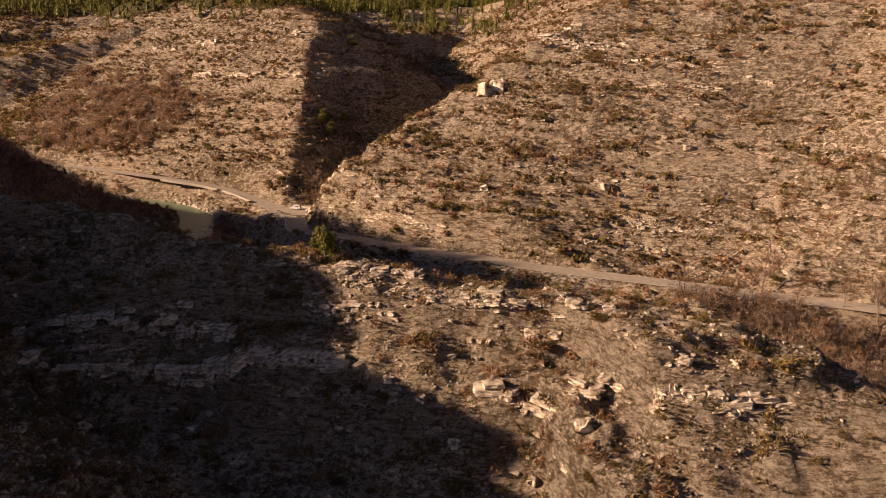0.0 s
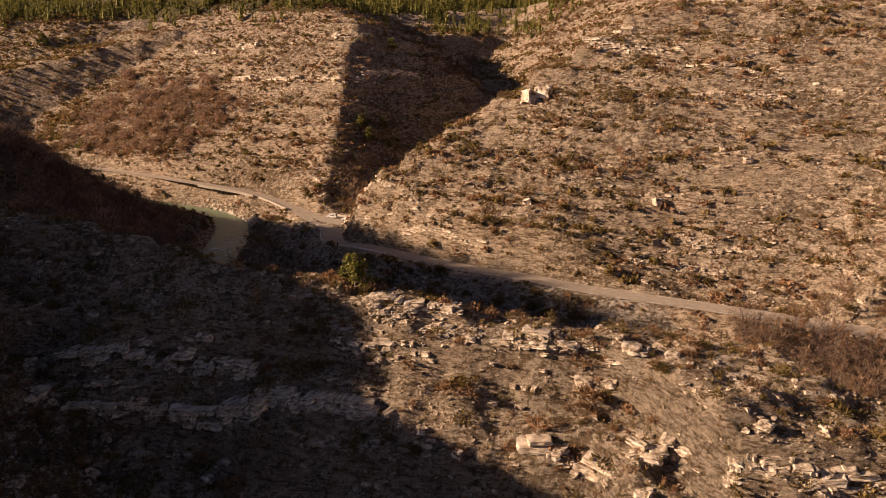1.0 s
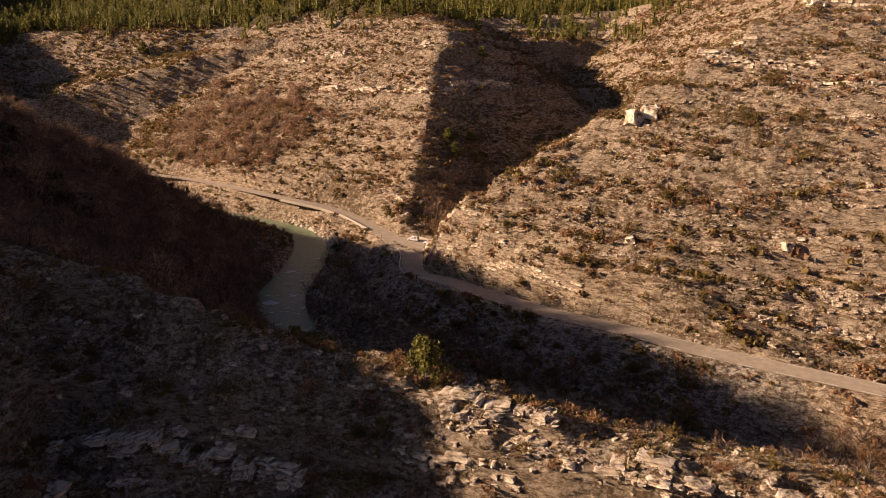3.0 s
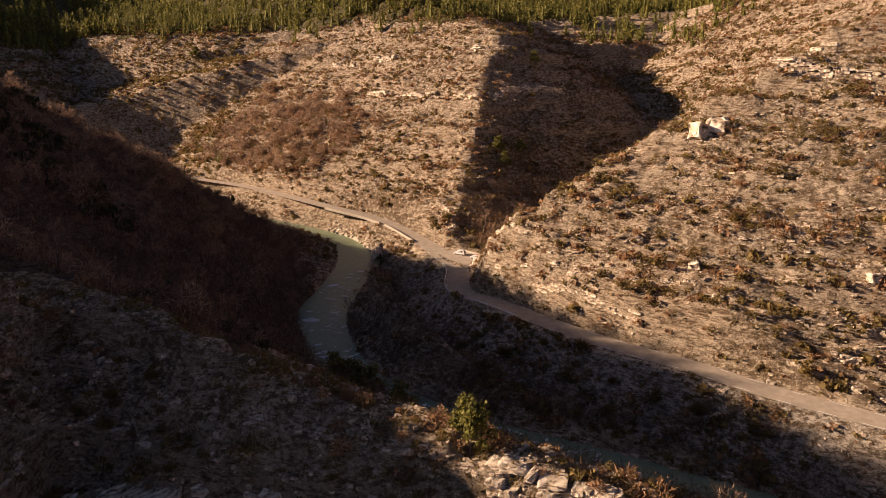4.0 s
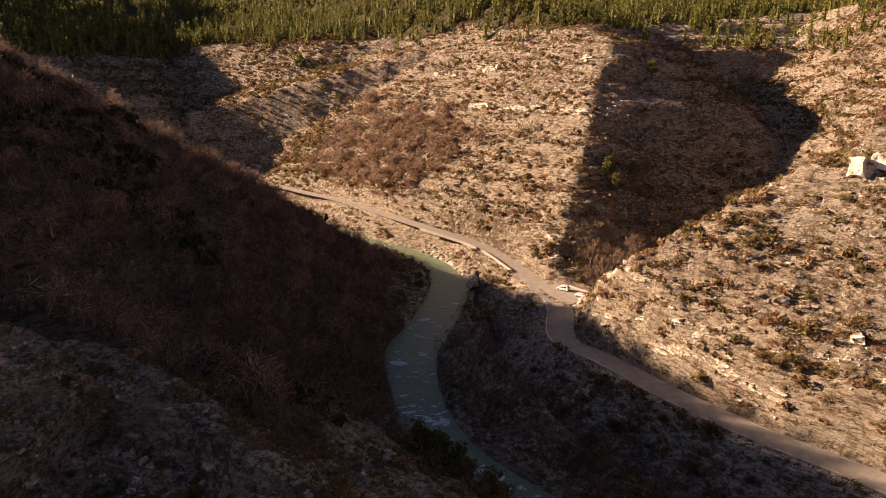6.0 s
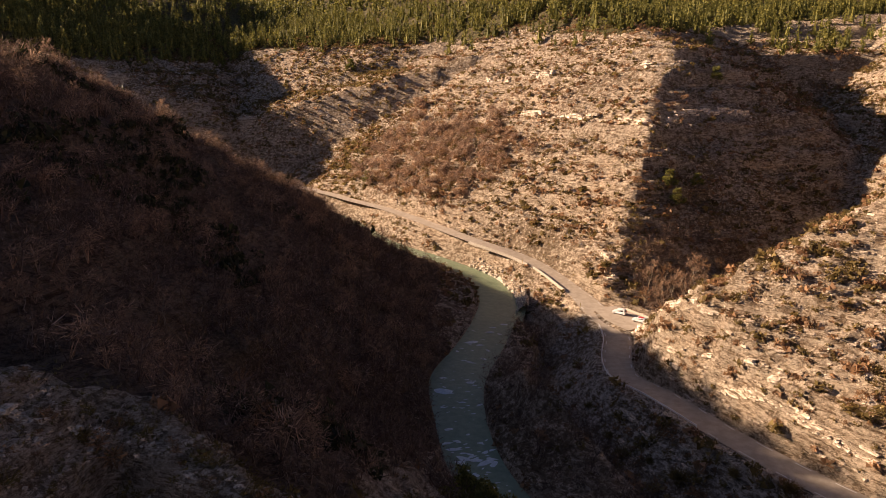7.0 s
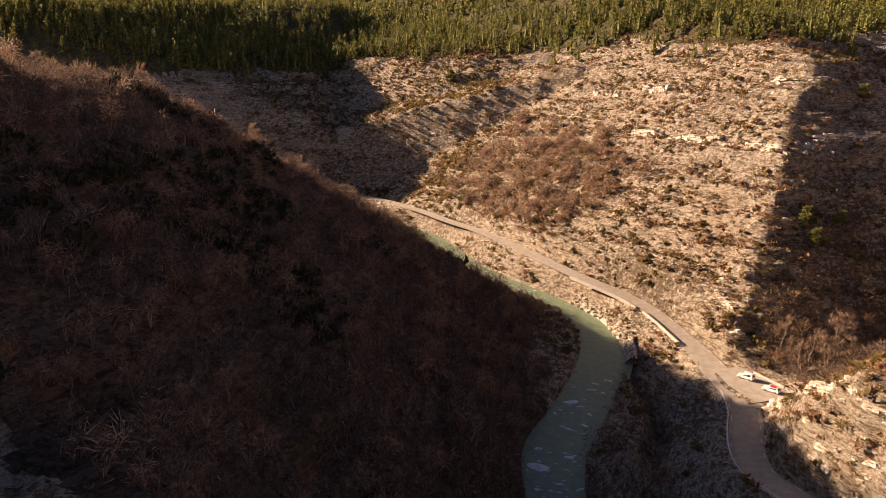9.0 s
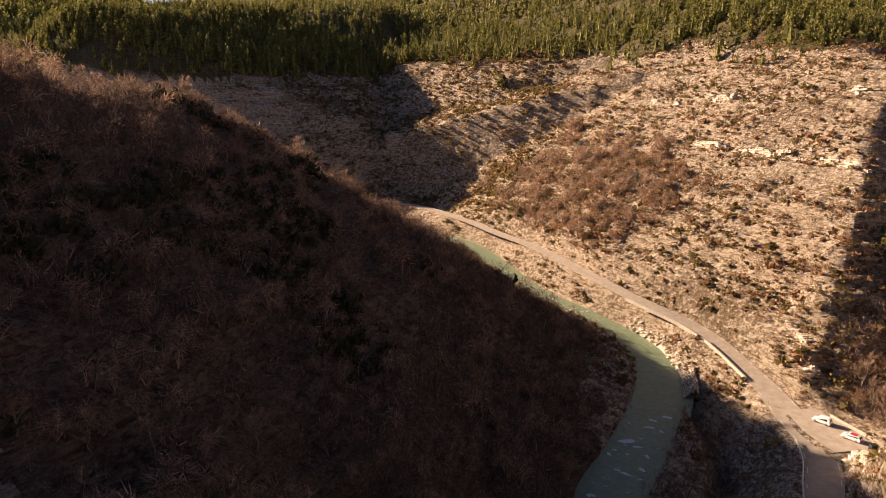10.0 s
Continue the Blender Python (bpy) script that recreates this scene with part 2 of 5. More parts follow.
def along(line, x, y, sides=False):
    """Distance to a line, its level and half width there, and on which side of it one is."""
    b, l, h, side = np.full(x.size, 1e9), np.zeros(x.size), np.zeros(x.size), np.zeros(x.size)
    flat = [a.ravel() for a in (x, y)]
    for i in range(len(line) - 1):
        p, q = line[i], line[i + 1]
        reach = 130.0
        near = np.nonzero((flat[0] > min(p[0], q[0]) - reach) & (flat[0] < max(p[0], q[0]) + reach)
                          & (flat[1] > min(p[1], q[1]) - reach) & (flat[1] < max(p[1], q[1]) + reach))[0]
        if not len(near):
            continue
        fx, fy = flat[0][near], flat[1][near]
        d = q - p
        t = np.clip(((fx - p[0]) * d[0] + (fy - p[1]) * d[1]) / (d[0] ** 2 + d[1] ** 2), 0, 1)
        dist = np.hypot(fx - p[0] - t * d[0], fy - p[1] - t * d[1])
        closer = dist < b[near]
        k = near[closer]
        b[k], l[k], h[k] = dist[closer], p[2] + t[closer] * d[2], p[3] + t[closer] * d[3]
        side[k] = np.sign(d[0] * (fy[closer] - p[1]) - d[1] * (fx[closer] - p[0]))
    if sides:
        return b.reshape(x.shape), l.reshape(x.shape), h.reshape(x.shape), side.reshape(x.shape)
    return b.reshape(x.shape), l.reshape(x.shape), h.reshape(x.shape)


def lattice(ix, iy, seed):
    v = (ix * 374761393 + iy * 668265263 + seed * 1442695041) & 0xFFFFFFFF
    v = ((v ^ (v >> 13)) * 1274126177) & 0xFFFFFFFF
    return ((v ^ (v >> 16)) & 0xFFFF) / 65535.0


def value_noise(x, y, seed):
    fx, fy = np.floor(x), np.floor(y)
    ix, iy = fx.astype(np.int64), fy.astype(np.int64)
    u, v = x - fx, y - fy
    u, v = u * u * (3 - 2 * u), v * v * (3 - 2 * v)
    a = lattice(ix, iy, seed) * (1 - u) + lattice(ix + 1, iy, seed) * u
    b = lattice(ix, iy + 1, seed) * (1 - u) + lattice(ix + 1, iy + 1, seed) * u
    return (a * (1 - v) + b * v) * 2 - 1


def fbm(x, y, scale, octaves, seed, gain=0.5):
    out, amp, total = 0.0, 1.0, 0.0
    x, y = x / scale, y / scale
    for i in range(octaves):
        out = out + amp * value_noise(x + 17.3 * i, y - 9.1 * i, seed + i)
        total += amp
        x, y, amp = x * 2.03 * 0.8 - y * 2.03 * 0.6, x * 2.03 * 0.6 + y * 2.03 * 0.8, amp * gain
    return out / total


def soft_min(a, b, k):
    h = np.clip(0.5 + 0.5 * (b - a) / k, 0, 1)
    return b * (1 - h) + a * h - k * h * (1 - h)


def soft_max(a, b, k):
    return -soft_min(-a, -b, k)


def smooth(a, b, v):
    t = np.clip((v - a) / (b - a), 0, 1)
    return t * t * (3 - 2 * t)


def fold(v, at, rise, fall):
    """A saw-tooth fold across a slope: a crease at the given place, a quick rise and a long fall."""
    u = v - at
    return np.where(u < 0, 0.0, smooth(0, rise, u) * smooth(rise + fall, rise, u))


def cliff(z, level, tall, reach):
    """Steepens a slope into a low rock wall at a level, with terraces above and below."""
    u = (z - level) / reach
    return tall * u * np.exp(-0.5 * u * u)


def hills(x, y):
    """Each hill is a few slopes that meet in ridges; the land is the highest of them."""
    wx, wy = x + 4 * fbm(x, y, 45, 3, 5), y + 4 * fbm(x, y, 45, 3, 15)
    # spur across the valley: a sunlit and a shaded flank, and its wooded top
    spur = soft_min(0.50 * wx + 0.50 * wy - 118.5, -0.40 * wx + 0.70 * wy - 157.0, 2)
    spur = spur + 3 * smooth(-20, -60, wx)
    spur = soft_min(spur, 82 - 0.25 * (wx - 60) + 0.15 * (wy - 374), 6)
    spur = soft_min(spur, 58 - 0.55 * (wx - 96) + 0.25 * (wy - 373), 4)
    # hill above the road
    bluff = soft_min(0.402 * wx + 0.586 * wy - 93.5, 26 + 0.62 * (wx - 17) - 0.5 * (wy - 193), 3)
    bluff = soft_min(bluff, 150 + 0 * x, 20)
    bluff = bluff - 6 * smooth(58, 90, x) * smooth(48, 14, bluff)
    # head of the side valley
    head = soft_min(73 + 0.75 * (wx - 141) + 0.1 * (wy - 428), 105 + 0.02 * wx, 10)
    # slopes beyond the spur
    far = 61 + 0.32 * (wx + 223) + 0.95 * (wy - 494) - 0.35 * np.maximum(0, wx + 95)
    across = 0.72 * wx - 0.69 * wy
    far = far + 4 * fold(across, -401, 18, 34) + 2.5 * fold(across, -352, 18, 34) + 3 * fold(across, -448, 16, 30) - 2
    far = soft_min(far, 97 + 0.2 * (wy - 545) + 0.04 * (wx + 207), 6)
    # wooded height to the west, whose shadow lies on those slopes; a gully parts the two
    west = soft_min(82 - 0.38 * (wx + 248) + 0.24 * (wy - 509), 62 - 0.85 * (wx + 223), 6)
    west = soft_min(west, 113 + 0.37 * (wx + 475) - 0.05 * (wy - 460), 40) - 1.2 * np.maximum(0, 440 - wy)
    # higher wooded hills behind it
    behind = soft_max(158 - 0.30 * np.hypot(wx + 660, 0.8 * (wy - 575)), 265 - 0.48 * np.hypot(0.9 * (wx + 980), wy - 790), 10)
    # shaded hill on the inside of the bend
    inner = soft_min(-0.701 * wx - 0.137 * wy + 12.9, 57 - 0.11 * (wx + 110) - 0.921 * (wy - 247), 4)
    # south end lies out of view, shaped to place its shadow on the rib
    inner = soft_min(inner, 77 - 0.10 * np.maximum(0, wx + 138) + 0.16 * np.minimum(0, wx + 138) + 0.015 * np.minimum(0, wy - 190) + 1.2 * np.minimum(0, np.maximum(wy, 70) - 101) + 3.5 * smooth(98, 106, wy) * smooth(152, 138, wy) + 10 * smooth(203, 172, wy) * smooth(128, 152, wy), 4)
    inner = inner + 9 * smooth(140, 120, wy) * smooth(-28, -41, wx) * smooth(-62, -50, wx)
    inner = inner + 2.6 * fbm(x, y, 24, 3, 37) - 0.3
    # rocky rib that runs down from it
    rib = soft_min(-0.081 * wx + 0.136 * wy + 17.6 + 0.5,
                   31 - 0.19 * (wx * 0.92 - (wy - 99) * 0.39) - 0.62 * ((wx - 5) * 0.39 + (wy - 97) * 0.92), 2)
    rib = rib + 2.0 * smooth(36, 44, wx)
    bench = 15.5 + 0.25 * (wy - 52) - 60 * smooth(34, 14, wx)
    rib = soft_min(rib, soft_max(0.33 * wx + 0.85 * wy - 50.5 + 11 * smooth(36, 42, wx), bench, 1.0), 1.2)
    rib = soft_min(rib, 24 - 1.6 * (wx - 55 - 11 * smooth(65, 54, wy)), 2)
    rib = np.where(x < -60, -50, rib)
    # far wooded ridges
    ridge = 52 + 0.22 * (y - 600) - 0.05 * x + 25 * fbm(x, y, 300, 3, 31)
    ridge = soft_max(ridge, soft_min(84 + 0.24 * (y - 455) - 2.0 * np.maximum(0, 445 - y) - 0.25 * np.maximum(0, -60 - x), 165 + 20 * fbm(x, y, 200, 2, 35), 20), 6)
    ridge = soft_min(ridge, 200 + 30 * fbm(x, y, 420, 3, 33), 30)
    land = soft_max(spur, bluff, 2)
    for part_of in (head, far, west, behind, inner, rib, ridge):
        land = soft_max(land, part_of, 2)
    return land


def strata(z, x, y, period, share, amount, seed):
    """Turns an even slope into ledges of hard rock with gentler earth between."""
    warp = z / period + 0.5 * fbm(x, y, 60, 2, seed)
    f = warp - np.floor(warp)
    return z + amount * period * (smooth(0, share, f) - f - 0.5 + 0.5 * share)


def land(x, y):
    base = hills(x, y)
    d, w, hw = along(RIVER, x, y)
    floor_ = w + 1.2 + 0.10 * np.maximum(0, d - hw - 2) + 0.8 * fbm(x, y, 14, 3, 41)
    far_off = smooth(60, 110, np.minimum(d, 200))
    floor_ = floor_ * (1 - far_off) + 6 * far_off
    z = soft_max(base, floor_, 3)
    slope_mask = smooth(1.0, 6.0, base - floor_)
    # rock bands that run level along the hills, bolder in places
    bold = np.clip(0.9 + 0.9 * fbm(x, y, 38, 3, 55), 0.15, 1.6)
    dip = 1.5 * fbm(x, y, 110, 2, 57)
    north, near_hill = smooth(262, 285, y), smooth(250, 232, y) * smooth(112, 128, y + 0.8 * (x - 20))
    z = z + slope_mask * bold * north * sum(cliff(z, lv + dip, t, 1.5) for lv, t in ((30.5, 0.9), (52.5, 2.6), (61, 1.0), (70, 2.0), (79, 1.4)))
    z = z + slope_mask * bold * near_hill * sum(cliff(z, lv + dip, t, 1.3) for lv, t in ((20, 1.6), (28, 1.0), (41, 1.1), (54.5, 1.5), (62, 2.6), (71, 2.0), (83, 1.5)))
    hard = 0.6 + 0.55 * fbm(x, y, 30, 3, 51)
    z = z + slope_mask * (strata(z, x, y, 8.0, 0.2, 0.5 * hard, 61) - z)
    z = z + slope_mask * (strata(z, x, y, 2.3, 0.28, 0.8 * hard, 63) - z)
    z = z + slope_mask * (1.4 * fbm(x, y, 15, 4, 71, 0.55) + 1.25 * fbm(x, y, 3.8, 3, 73, 0.7))
    z = np.where(d < 30, np.minimum(z, w - 0.8 + np.maximum(0, d - hw) * 0.75 + 12 * smooth(10, 28, d)), z)
    for line in (ROAD, APRON):
        rd, rz, rh, side = along(line, x, y, True)
        out = np.maximum(0, rd - rh - 0.8)
        rough = 1.0 + 0.35 * fbm(x, y, 5, 3, 81)
        lo = rz - 0.12 - 0.85 * out * rough
        hi = rz - 0.12 + (3.2 - 1.6 * smooth(48, 75, x)) * out * rough + 25 * smooth(8, 40, out)
        if line is ROAD:
            # the valley side falls away from the road
            below = rz - 0.12 - 0.75 * np.maximum(0, out - 1.0) + 70 * smooth(12, 30, out)
            hi = np.where(side < 0, np.minimum(hi, below), hi)
        z = np.where(rd < 60, np.minimum(np.maximum(z, lo), hi), z)
    return np.where(d < 20, np.minimum(z, w - 0.8 + np.maximum(0, d - hw) * 1.3 + 4 * smooth(6, 18, d - hw)), z)


def stretched(parts):
    """Grid lines: (from, to, step) one after the other."""
    out = []
    for a, b, s in parts:
        out.append(np.linspace(a, b, max(2, int(round((b - a) / s)) + 1))[:-1])
    return np.concatenate(out + [[parts[-1][1]]])


def grow(a, b, s0, ratio=1.18):
    out, v, s = [], a, s0
    sign = 1 if b > a else -1
    while (b - v) * sign > 0:
        out.append(v)
        v += sign * s
        s *= ratio
    return np.array(out + [b])


def mesh_from(name, verts, faces, smooth_shade=False):
    """A mesh from arrays of places and of triangles or quads."""
    me = bpy.data.meshes.new(name)
    verts, faces = np.asarray(verts, np.float32), np.asarray(faces, np.int32)
    k = faces.shape[1]
    me.vertices.add(len(verts))
    me.vertices.foreach_set("co", verts.ravel())
    me.loops.add(faces.size)
    me.loops.foreach_set("vertex_index", faces.ravel())
    me.polygons.add(len(faces))
    me.polygons.foreach_set("loop_start", np.arange(len(faces), dtype=np.int32) * k)
    me.polygons.foreach_set("use_smooth", np.full(len(faces), smooth_shade))
    me.update(calc_edges=True)
    me.validate()
    return me


gx = np.concatenate([grow(-330, -2600, 6)[::-1], stretched([(-330, -190, 2.5), (-190, -60, 1.5), (-60, 10, 0.7), (10, 60, 0.6), (60, 140, 0.9), (140, 260, 2.5)])[1:], grow(260, 2600, 5)[1:]])
gy = np.concatenate([grow(20, -2000, 4)[::-1], stretched([(20, 50, 2.0), (50, 120, 0.5), (120, 240, 0.75), (240, 330, 1.0), (330, 500, 1.4), (500, 640, 3.0)])[1:], grow(640, 3200, 6)[1:]])
GX, GY = np.meshgrid(gx, gy)
GZ = land(GX, GY)
nx, ny = len(gx), len(gy)
idx = np.arange(nx * ny).reshape(ny, nx)
quads = np.stack([idx[:-1, :-1], idx[:-1, 1:], idx[1:, 1:], idx[1:, :-1]], -1).reshape(-1, 4)
ground = new("ground", mesh_from("ground", np.stack([GX, GY, GZ], -1).reshape(-1, 3), quads, True))
ground.data.materials.append(M_GROUND)
ground.data.materials.append(M_LITTER)
ground.data.materials.append(M_FOREST_FLOOR)
ground.data.materials.append(M_RIB)
ground.data.materials.append(M_GRAVEL)


def on_inner(x, y):
    """Whether a place lies on the shaded wooded hill."""
    return (-0.701 * x - 0.137 * y + 12.9 > 3) & (y > 122 - 0.15 * (x + 40)) & (x < -20) & (57 - 0.11 * (x + 110) - 0.921 * (y - 247) > 9)


def wood_edge(x, y):
    """Height above which the pine wood stands."""
    e = 90 + 9 * fbm(x, y, 32, 3, 131) - 9 * smooth(-215, -240, x) + 4 * smooth(40, 70, x) - 15 * smooth(80, 100, x)
    return e + 200 * (1 - smooth(380, 400, y)) * smooth(30, 60, x) - 60 * smooth(600, 660, y)


cx, cy = 0.5 * (GX[:-1, :-1] + GX[1:, 1:]), 0.5 * (GY[:-1, :-1] + GY[1:, 1:])
wobble = 7 * fbm(cx, cy, 12, 3, 91)
floor_kind = np.where((GZ[:-1, :-1] > wood_edge(cx, cy) + 3 + 0.4 * wobble) & (cy > 330) & ((cx < 85) | (cy > 520)), 2, np.where(on_inner(cx + wobble, cy - wobble), 1, 0))
on_rib = (cx > -58) & (cx < 66) & (cy > 44) & (cy < 112 - 0.25 * cx + wobble) & (floor_kind == 0)
bank_d, bank_z, bank_h, bank_side = along(ROAD, cx, cy, True)
gravel = (bank_side < 0) & (bank_d < 15 + wobble) & (cx > -2) & (cx < 75) & (cy > 118) & (cy < 240) & (floor_kind == 0)
floor_kind = np.where(on_rib, 3, np.where(gravel, 4, floor_kind))
ground.data.polygons.foreach_set("material_index", floor_kind.ravel().astype(np.int32))
tagged(ground, "dry limestone slopes with ledges, scree and thin earth", "ground", kind="structure")


def height(x, y):
    """The ground's height, as the sheet has it."""
    x, y = np.asarray(x, float), np.asarray(y, float)
    i = np.clip(np.searchsorted(gx, x) - 1, 0, nx - 2)
    j = np.clip(np.searchsorted(gy, y) - 1, 0, ny - 2)
    u = (x - gx[i]) / (gx[i + 1] - gx[i])
    v = (y - gy[j]) / (gy[j + 1] - gy[j])
    return (GZ[j, i] * (1 - u) * (1 - v) + GZ[j, i + 1] * u * (1 - v) + GZ[j + 1, i] * (1 - u) * v + GZ[j + 1, i + 1] * u * v)


def ribbon(line, half, dz, cross=5):
    """A strip along a line: places and quads."""
    t = np.gradient(line[:, :2], axis=0)
    t /= np.linalg.norm(t, axis=1)[:, None]
    nrm = np.stack([-t[:, 1], t[:, 0]], 1)
    s = np.linspace(-1, 1, cross)
    v = np.zeros((len(line), cross, 3))
    v[..., :2] = line[:, None, :2] + nrm[:, None, :] * (s[None, :] * half[:, None])[..., None]
    v[..., 2] = line[:, 2][:, None] + dz
    k = np.arange(len(line) * cross).reshape(len(line), cross)
    q = np.stack([k[:-1, :-1], k[1:, :-1], k[1:, 1:], k[:-1, 1:]], -1).reshape(-1, 4)[:, ::-1]
    return v.reshape(-1, 3), q


v, q = ribbon(ROAD, ROAD[:, 3], 0.0)
road = new("road", mesh_from("road", v, q, True))
road.data.materials.append(M_ROAD)
tagged(road, "narrow pale worn asphalt road along the hillside", "road", kind="structure")
v, q = ribbon(RIVER, RIVER[:, 3] + 3, 0.0, 9)
river = new("river_water", mesh_from("river_water", v, q, True))
river.data.materials.append(M_WATER)
tagged(river, "green shallow mountain river with small rapids", "river", kind="structure")

# ---- plants and stones in great number ----
rng = np.random.default_rng(7)


def icosahedron():
    g = (1 + 5 ** 0.5) / 2
    v = np.array([(-1, g, 0), (1, g, 0), (-1, -g, 0), (1, -g, 0), (0, -1, g), (0, 1, g), (0, -1, -g), (0, 1, -g),
                  (g, 0, -1), (g, 0, 1), (-g, 0, -1), (-g, 0, 1)], float) / (1 + g * g) ** 0.5
    bm = bmesh.new()
    for p in v:
        bm.verts.new(p)
    hull = bmesh.ops.convex_hull(bm, input=bm.verts)
    bm.verts.index_update()
    f = np.array([[a.index for a in face.verts] for face in bm.faces])
    v = np.array([p.co for p in bm.verts])
    bm.free()
    return v, f


ICO_V, ICO_F = icosahedron()


def leaf_cards(centres, size, up=0.0):
    """One small bent leaf clump, a triangle, at each place."""
    k = len(centres)
    a = rng.normal(size=(k, 3))
    a /= np.linalg.norm(a, axis=1)[:, None]
    b = np.cross(a, rng.normal(size=(k, 3)))
    b /= np.linalg.norm(b, axis=1)[:, None]
    a[:, 2] += up
    s = (size * rng.uniform(0.6, 1.4, k))[:, None]
    v = np.stack([centres - a * s - b * s * 0.6, centres + b * s, centres + a * s - b * s * 0.5], 1).reshape(-1, 3)
    return v, np.arange(3 * k).reshape(k, 3)


def shrub_shape(cards=60, size=0.17, flat=0.75, lobes=4):
    """A low rounded shrub about 1 in radius, of several lobes."""
    c = []
    for _ in range(lobes):
        q = rng.normal(size=(cards // lobes, 3))
        q /= np.linalg.norm(q, axis=1)[:, None]
        q *= rng.uniform(0.25, 1.0, (len(q), 1)) ** 0.5 * rng.uniform(0.4, 0.62)
        q += (rng.uniform(-0.45, 0.45), rng.uniform(-0.45, 0.45), rng.uniform(0.25, 0.5))
        c.append(q)
    c = np.vstack(c) * (1, 1, flat)
    c[:, 2] = np.abs(c[:, 2])
    return leaf_cards(c, size)


def spray_shape(sprays, thick, flat=0.8, lobes=3):
    """A fluffy shrub about 1 in radius: leafy sprays that radiate from a few hearts."""
    ps, qs = [], []
    for _ in range(lobes):
        k = max(3, sprays // lobes)
        d = rng.normal(size=(k, 3))
        d[:, 2] = np.abs(d[:, 2]) * 0.9 + 0.05
        d /= np.linalg.norm(d, axis=1)[:, None]
        c = np.array((rng.uniform(-0.4, 0.4), rng.uniform(-0.4, 0.4), rng.uniform(0.0, 0.2)))
        r = rng.uniform(0.5, 0.75)
        ps.append(c + d * rng.uniform(0.0, 0.55, (k, 1)) * r)
        qs.append(c + (d + rng.normal(0, 0.22, (k, 3))) * rng.uniform(0.8, 1.15, (k, 1)) * r)
    p, q = np.vstack(ps) * (1, 1, flat), np.vstack(qs) * (1, 1, flat)
    return slivers(p, q, rng.uniform(0.6, 1.4, len(p)) * thick)


def leafy_shape(sprays, thick, leaves, size, lobes):
    """A shrub with radiating sprays round a dense leafy heart."""
    a, b = spray_shape(sprays, thick, 1.0, lobes), shrub_shape(leaves, size, 0.85, lobes)
    return np.vstack([a[0], b[0] * 0.85]), np.vstack([a[1], b[1] + len(a[0])])


def tuft_shape(blades=11):
    """A tuft of grass about 1 high."""
    a = rng.uniform(0, 2 * np.pi, blades)
    lean = rng.uniform(0.15, 0.8, blades)
    base = np.stack([np.cos(a), np.sin(a), 0 * a], 1) * rng.uniform(0, 0.25, (blades, 1))
    tip = base + np.stack([np.cos(a) * lean, np.sin(a) * lean, rng.uniform(0.5, 1.0, blades)], 1)
    side = np.stack([-np.sin(a), np.cos(a), 0 * a], 1) * 0.10
    return np.stack([base - side, base + side, tip], 1).reshape(-1, 3), np.arange(3 * blades).reshape(-1, 3)


def slivers(p, q, width):
    """Thin tapered triangles from the places p to the places q."""
    d = q - p
    side = np.cross(d, rng.normal(size=d.shape))
    side *= (width / np.maximum(1e-6, np.linalg.norm(side, axis=1)))[:, None]
    return np.stack([p - side, p + side, q], 1).reshape(-1, 3), np.arange(3 * len(p)).reshape(-1, 3)


def bare_shape(limbs=9, twigs=70, spread=0.42, trunk=0.035, thick=0.010):
    """A leafless tree about 1 high: stem, limbs and many fine twigs."""
    base = np.zeros((limbs, 3))
    base[:, 2] = rng.uniform(0.08, 0.45, limbs)
    a = rng.uniform(0, 2 * np.pi, limbs)
    out = spread * rng.uniform(0.4, 1.0, limbs)
    tip = np.stack([np.cos(a) * out, np.sin(a) * out, rng.uniform(0.55, 1.0, limbs)], 1)
    parts_v = [slivers(np.zeros((3, 3)), np.tile((0.0, 0, 0.8), (3, 1)) + rng.normal(size=(3, 3)) * 0.05, np.full(3, trunk))[0],
               slivers(base, tip, np.full(limbs, trunk * 0.5))[0]]
    k = rng.integers(0, limbs, twigs)
    t = rng.uniform(0.3, 1.0, twigs)[:, None]
    p = base[k] * (1 - t) + tip[k] * t
    d = rng.normal(size=(twigs, 3)) * 0.16 + (tip[k] - base[k]) * 0.22
    d[:, 2] += 0.06
    parts_v.append(slivers(p, p + d, rng.uniform(0.6, 1.5, twigs) * thick)[0])
    v = np.vstack(parts_v)
    return v, np.arange(len(v)).reshape(-1, 3)


def puff_shape(twigs=80, thick=0.010, wide=0.55, stems=5, reach=0.13):
    """A leafless bush about 1 high: stems and a round cloud of fine twigs."""
    q = rng.normal(size=(twigs, 3))
    q /= np.linalg.norm(q, axis=1)[:, None]
    out = q * (wide, wide, 0.46)
    p = out * rng.uniform(0.3, 0.95, (twigs, 1)) ** 0.6
    tip = p + q * reach * 0.9 + rng.normal(0, reach * 0.7, (twigs, 3)) + (0, 0, 0.03)
    p[:, 2] = np.maximum(0.02, p[:, 2] + 0.5)
    tip[:, 2] = np.maximum(0.05, tip[:, 2] + 0.5)
    ends = q[:stems] * (wide * 0.7, wide * 0.7, 0.25) + (0, 0, 0.62)
    v = np.vstack([slivers(np.zeros((stems, 3)), ends, np.full(stems, 0.016))[0], slivers(p, tip, rng.uniform(0.6, 1.5, twigs) * thick)[0]])
    return v, np.arange(len(v)).reshape(-1, 3)


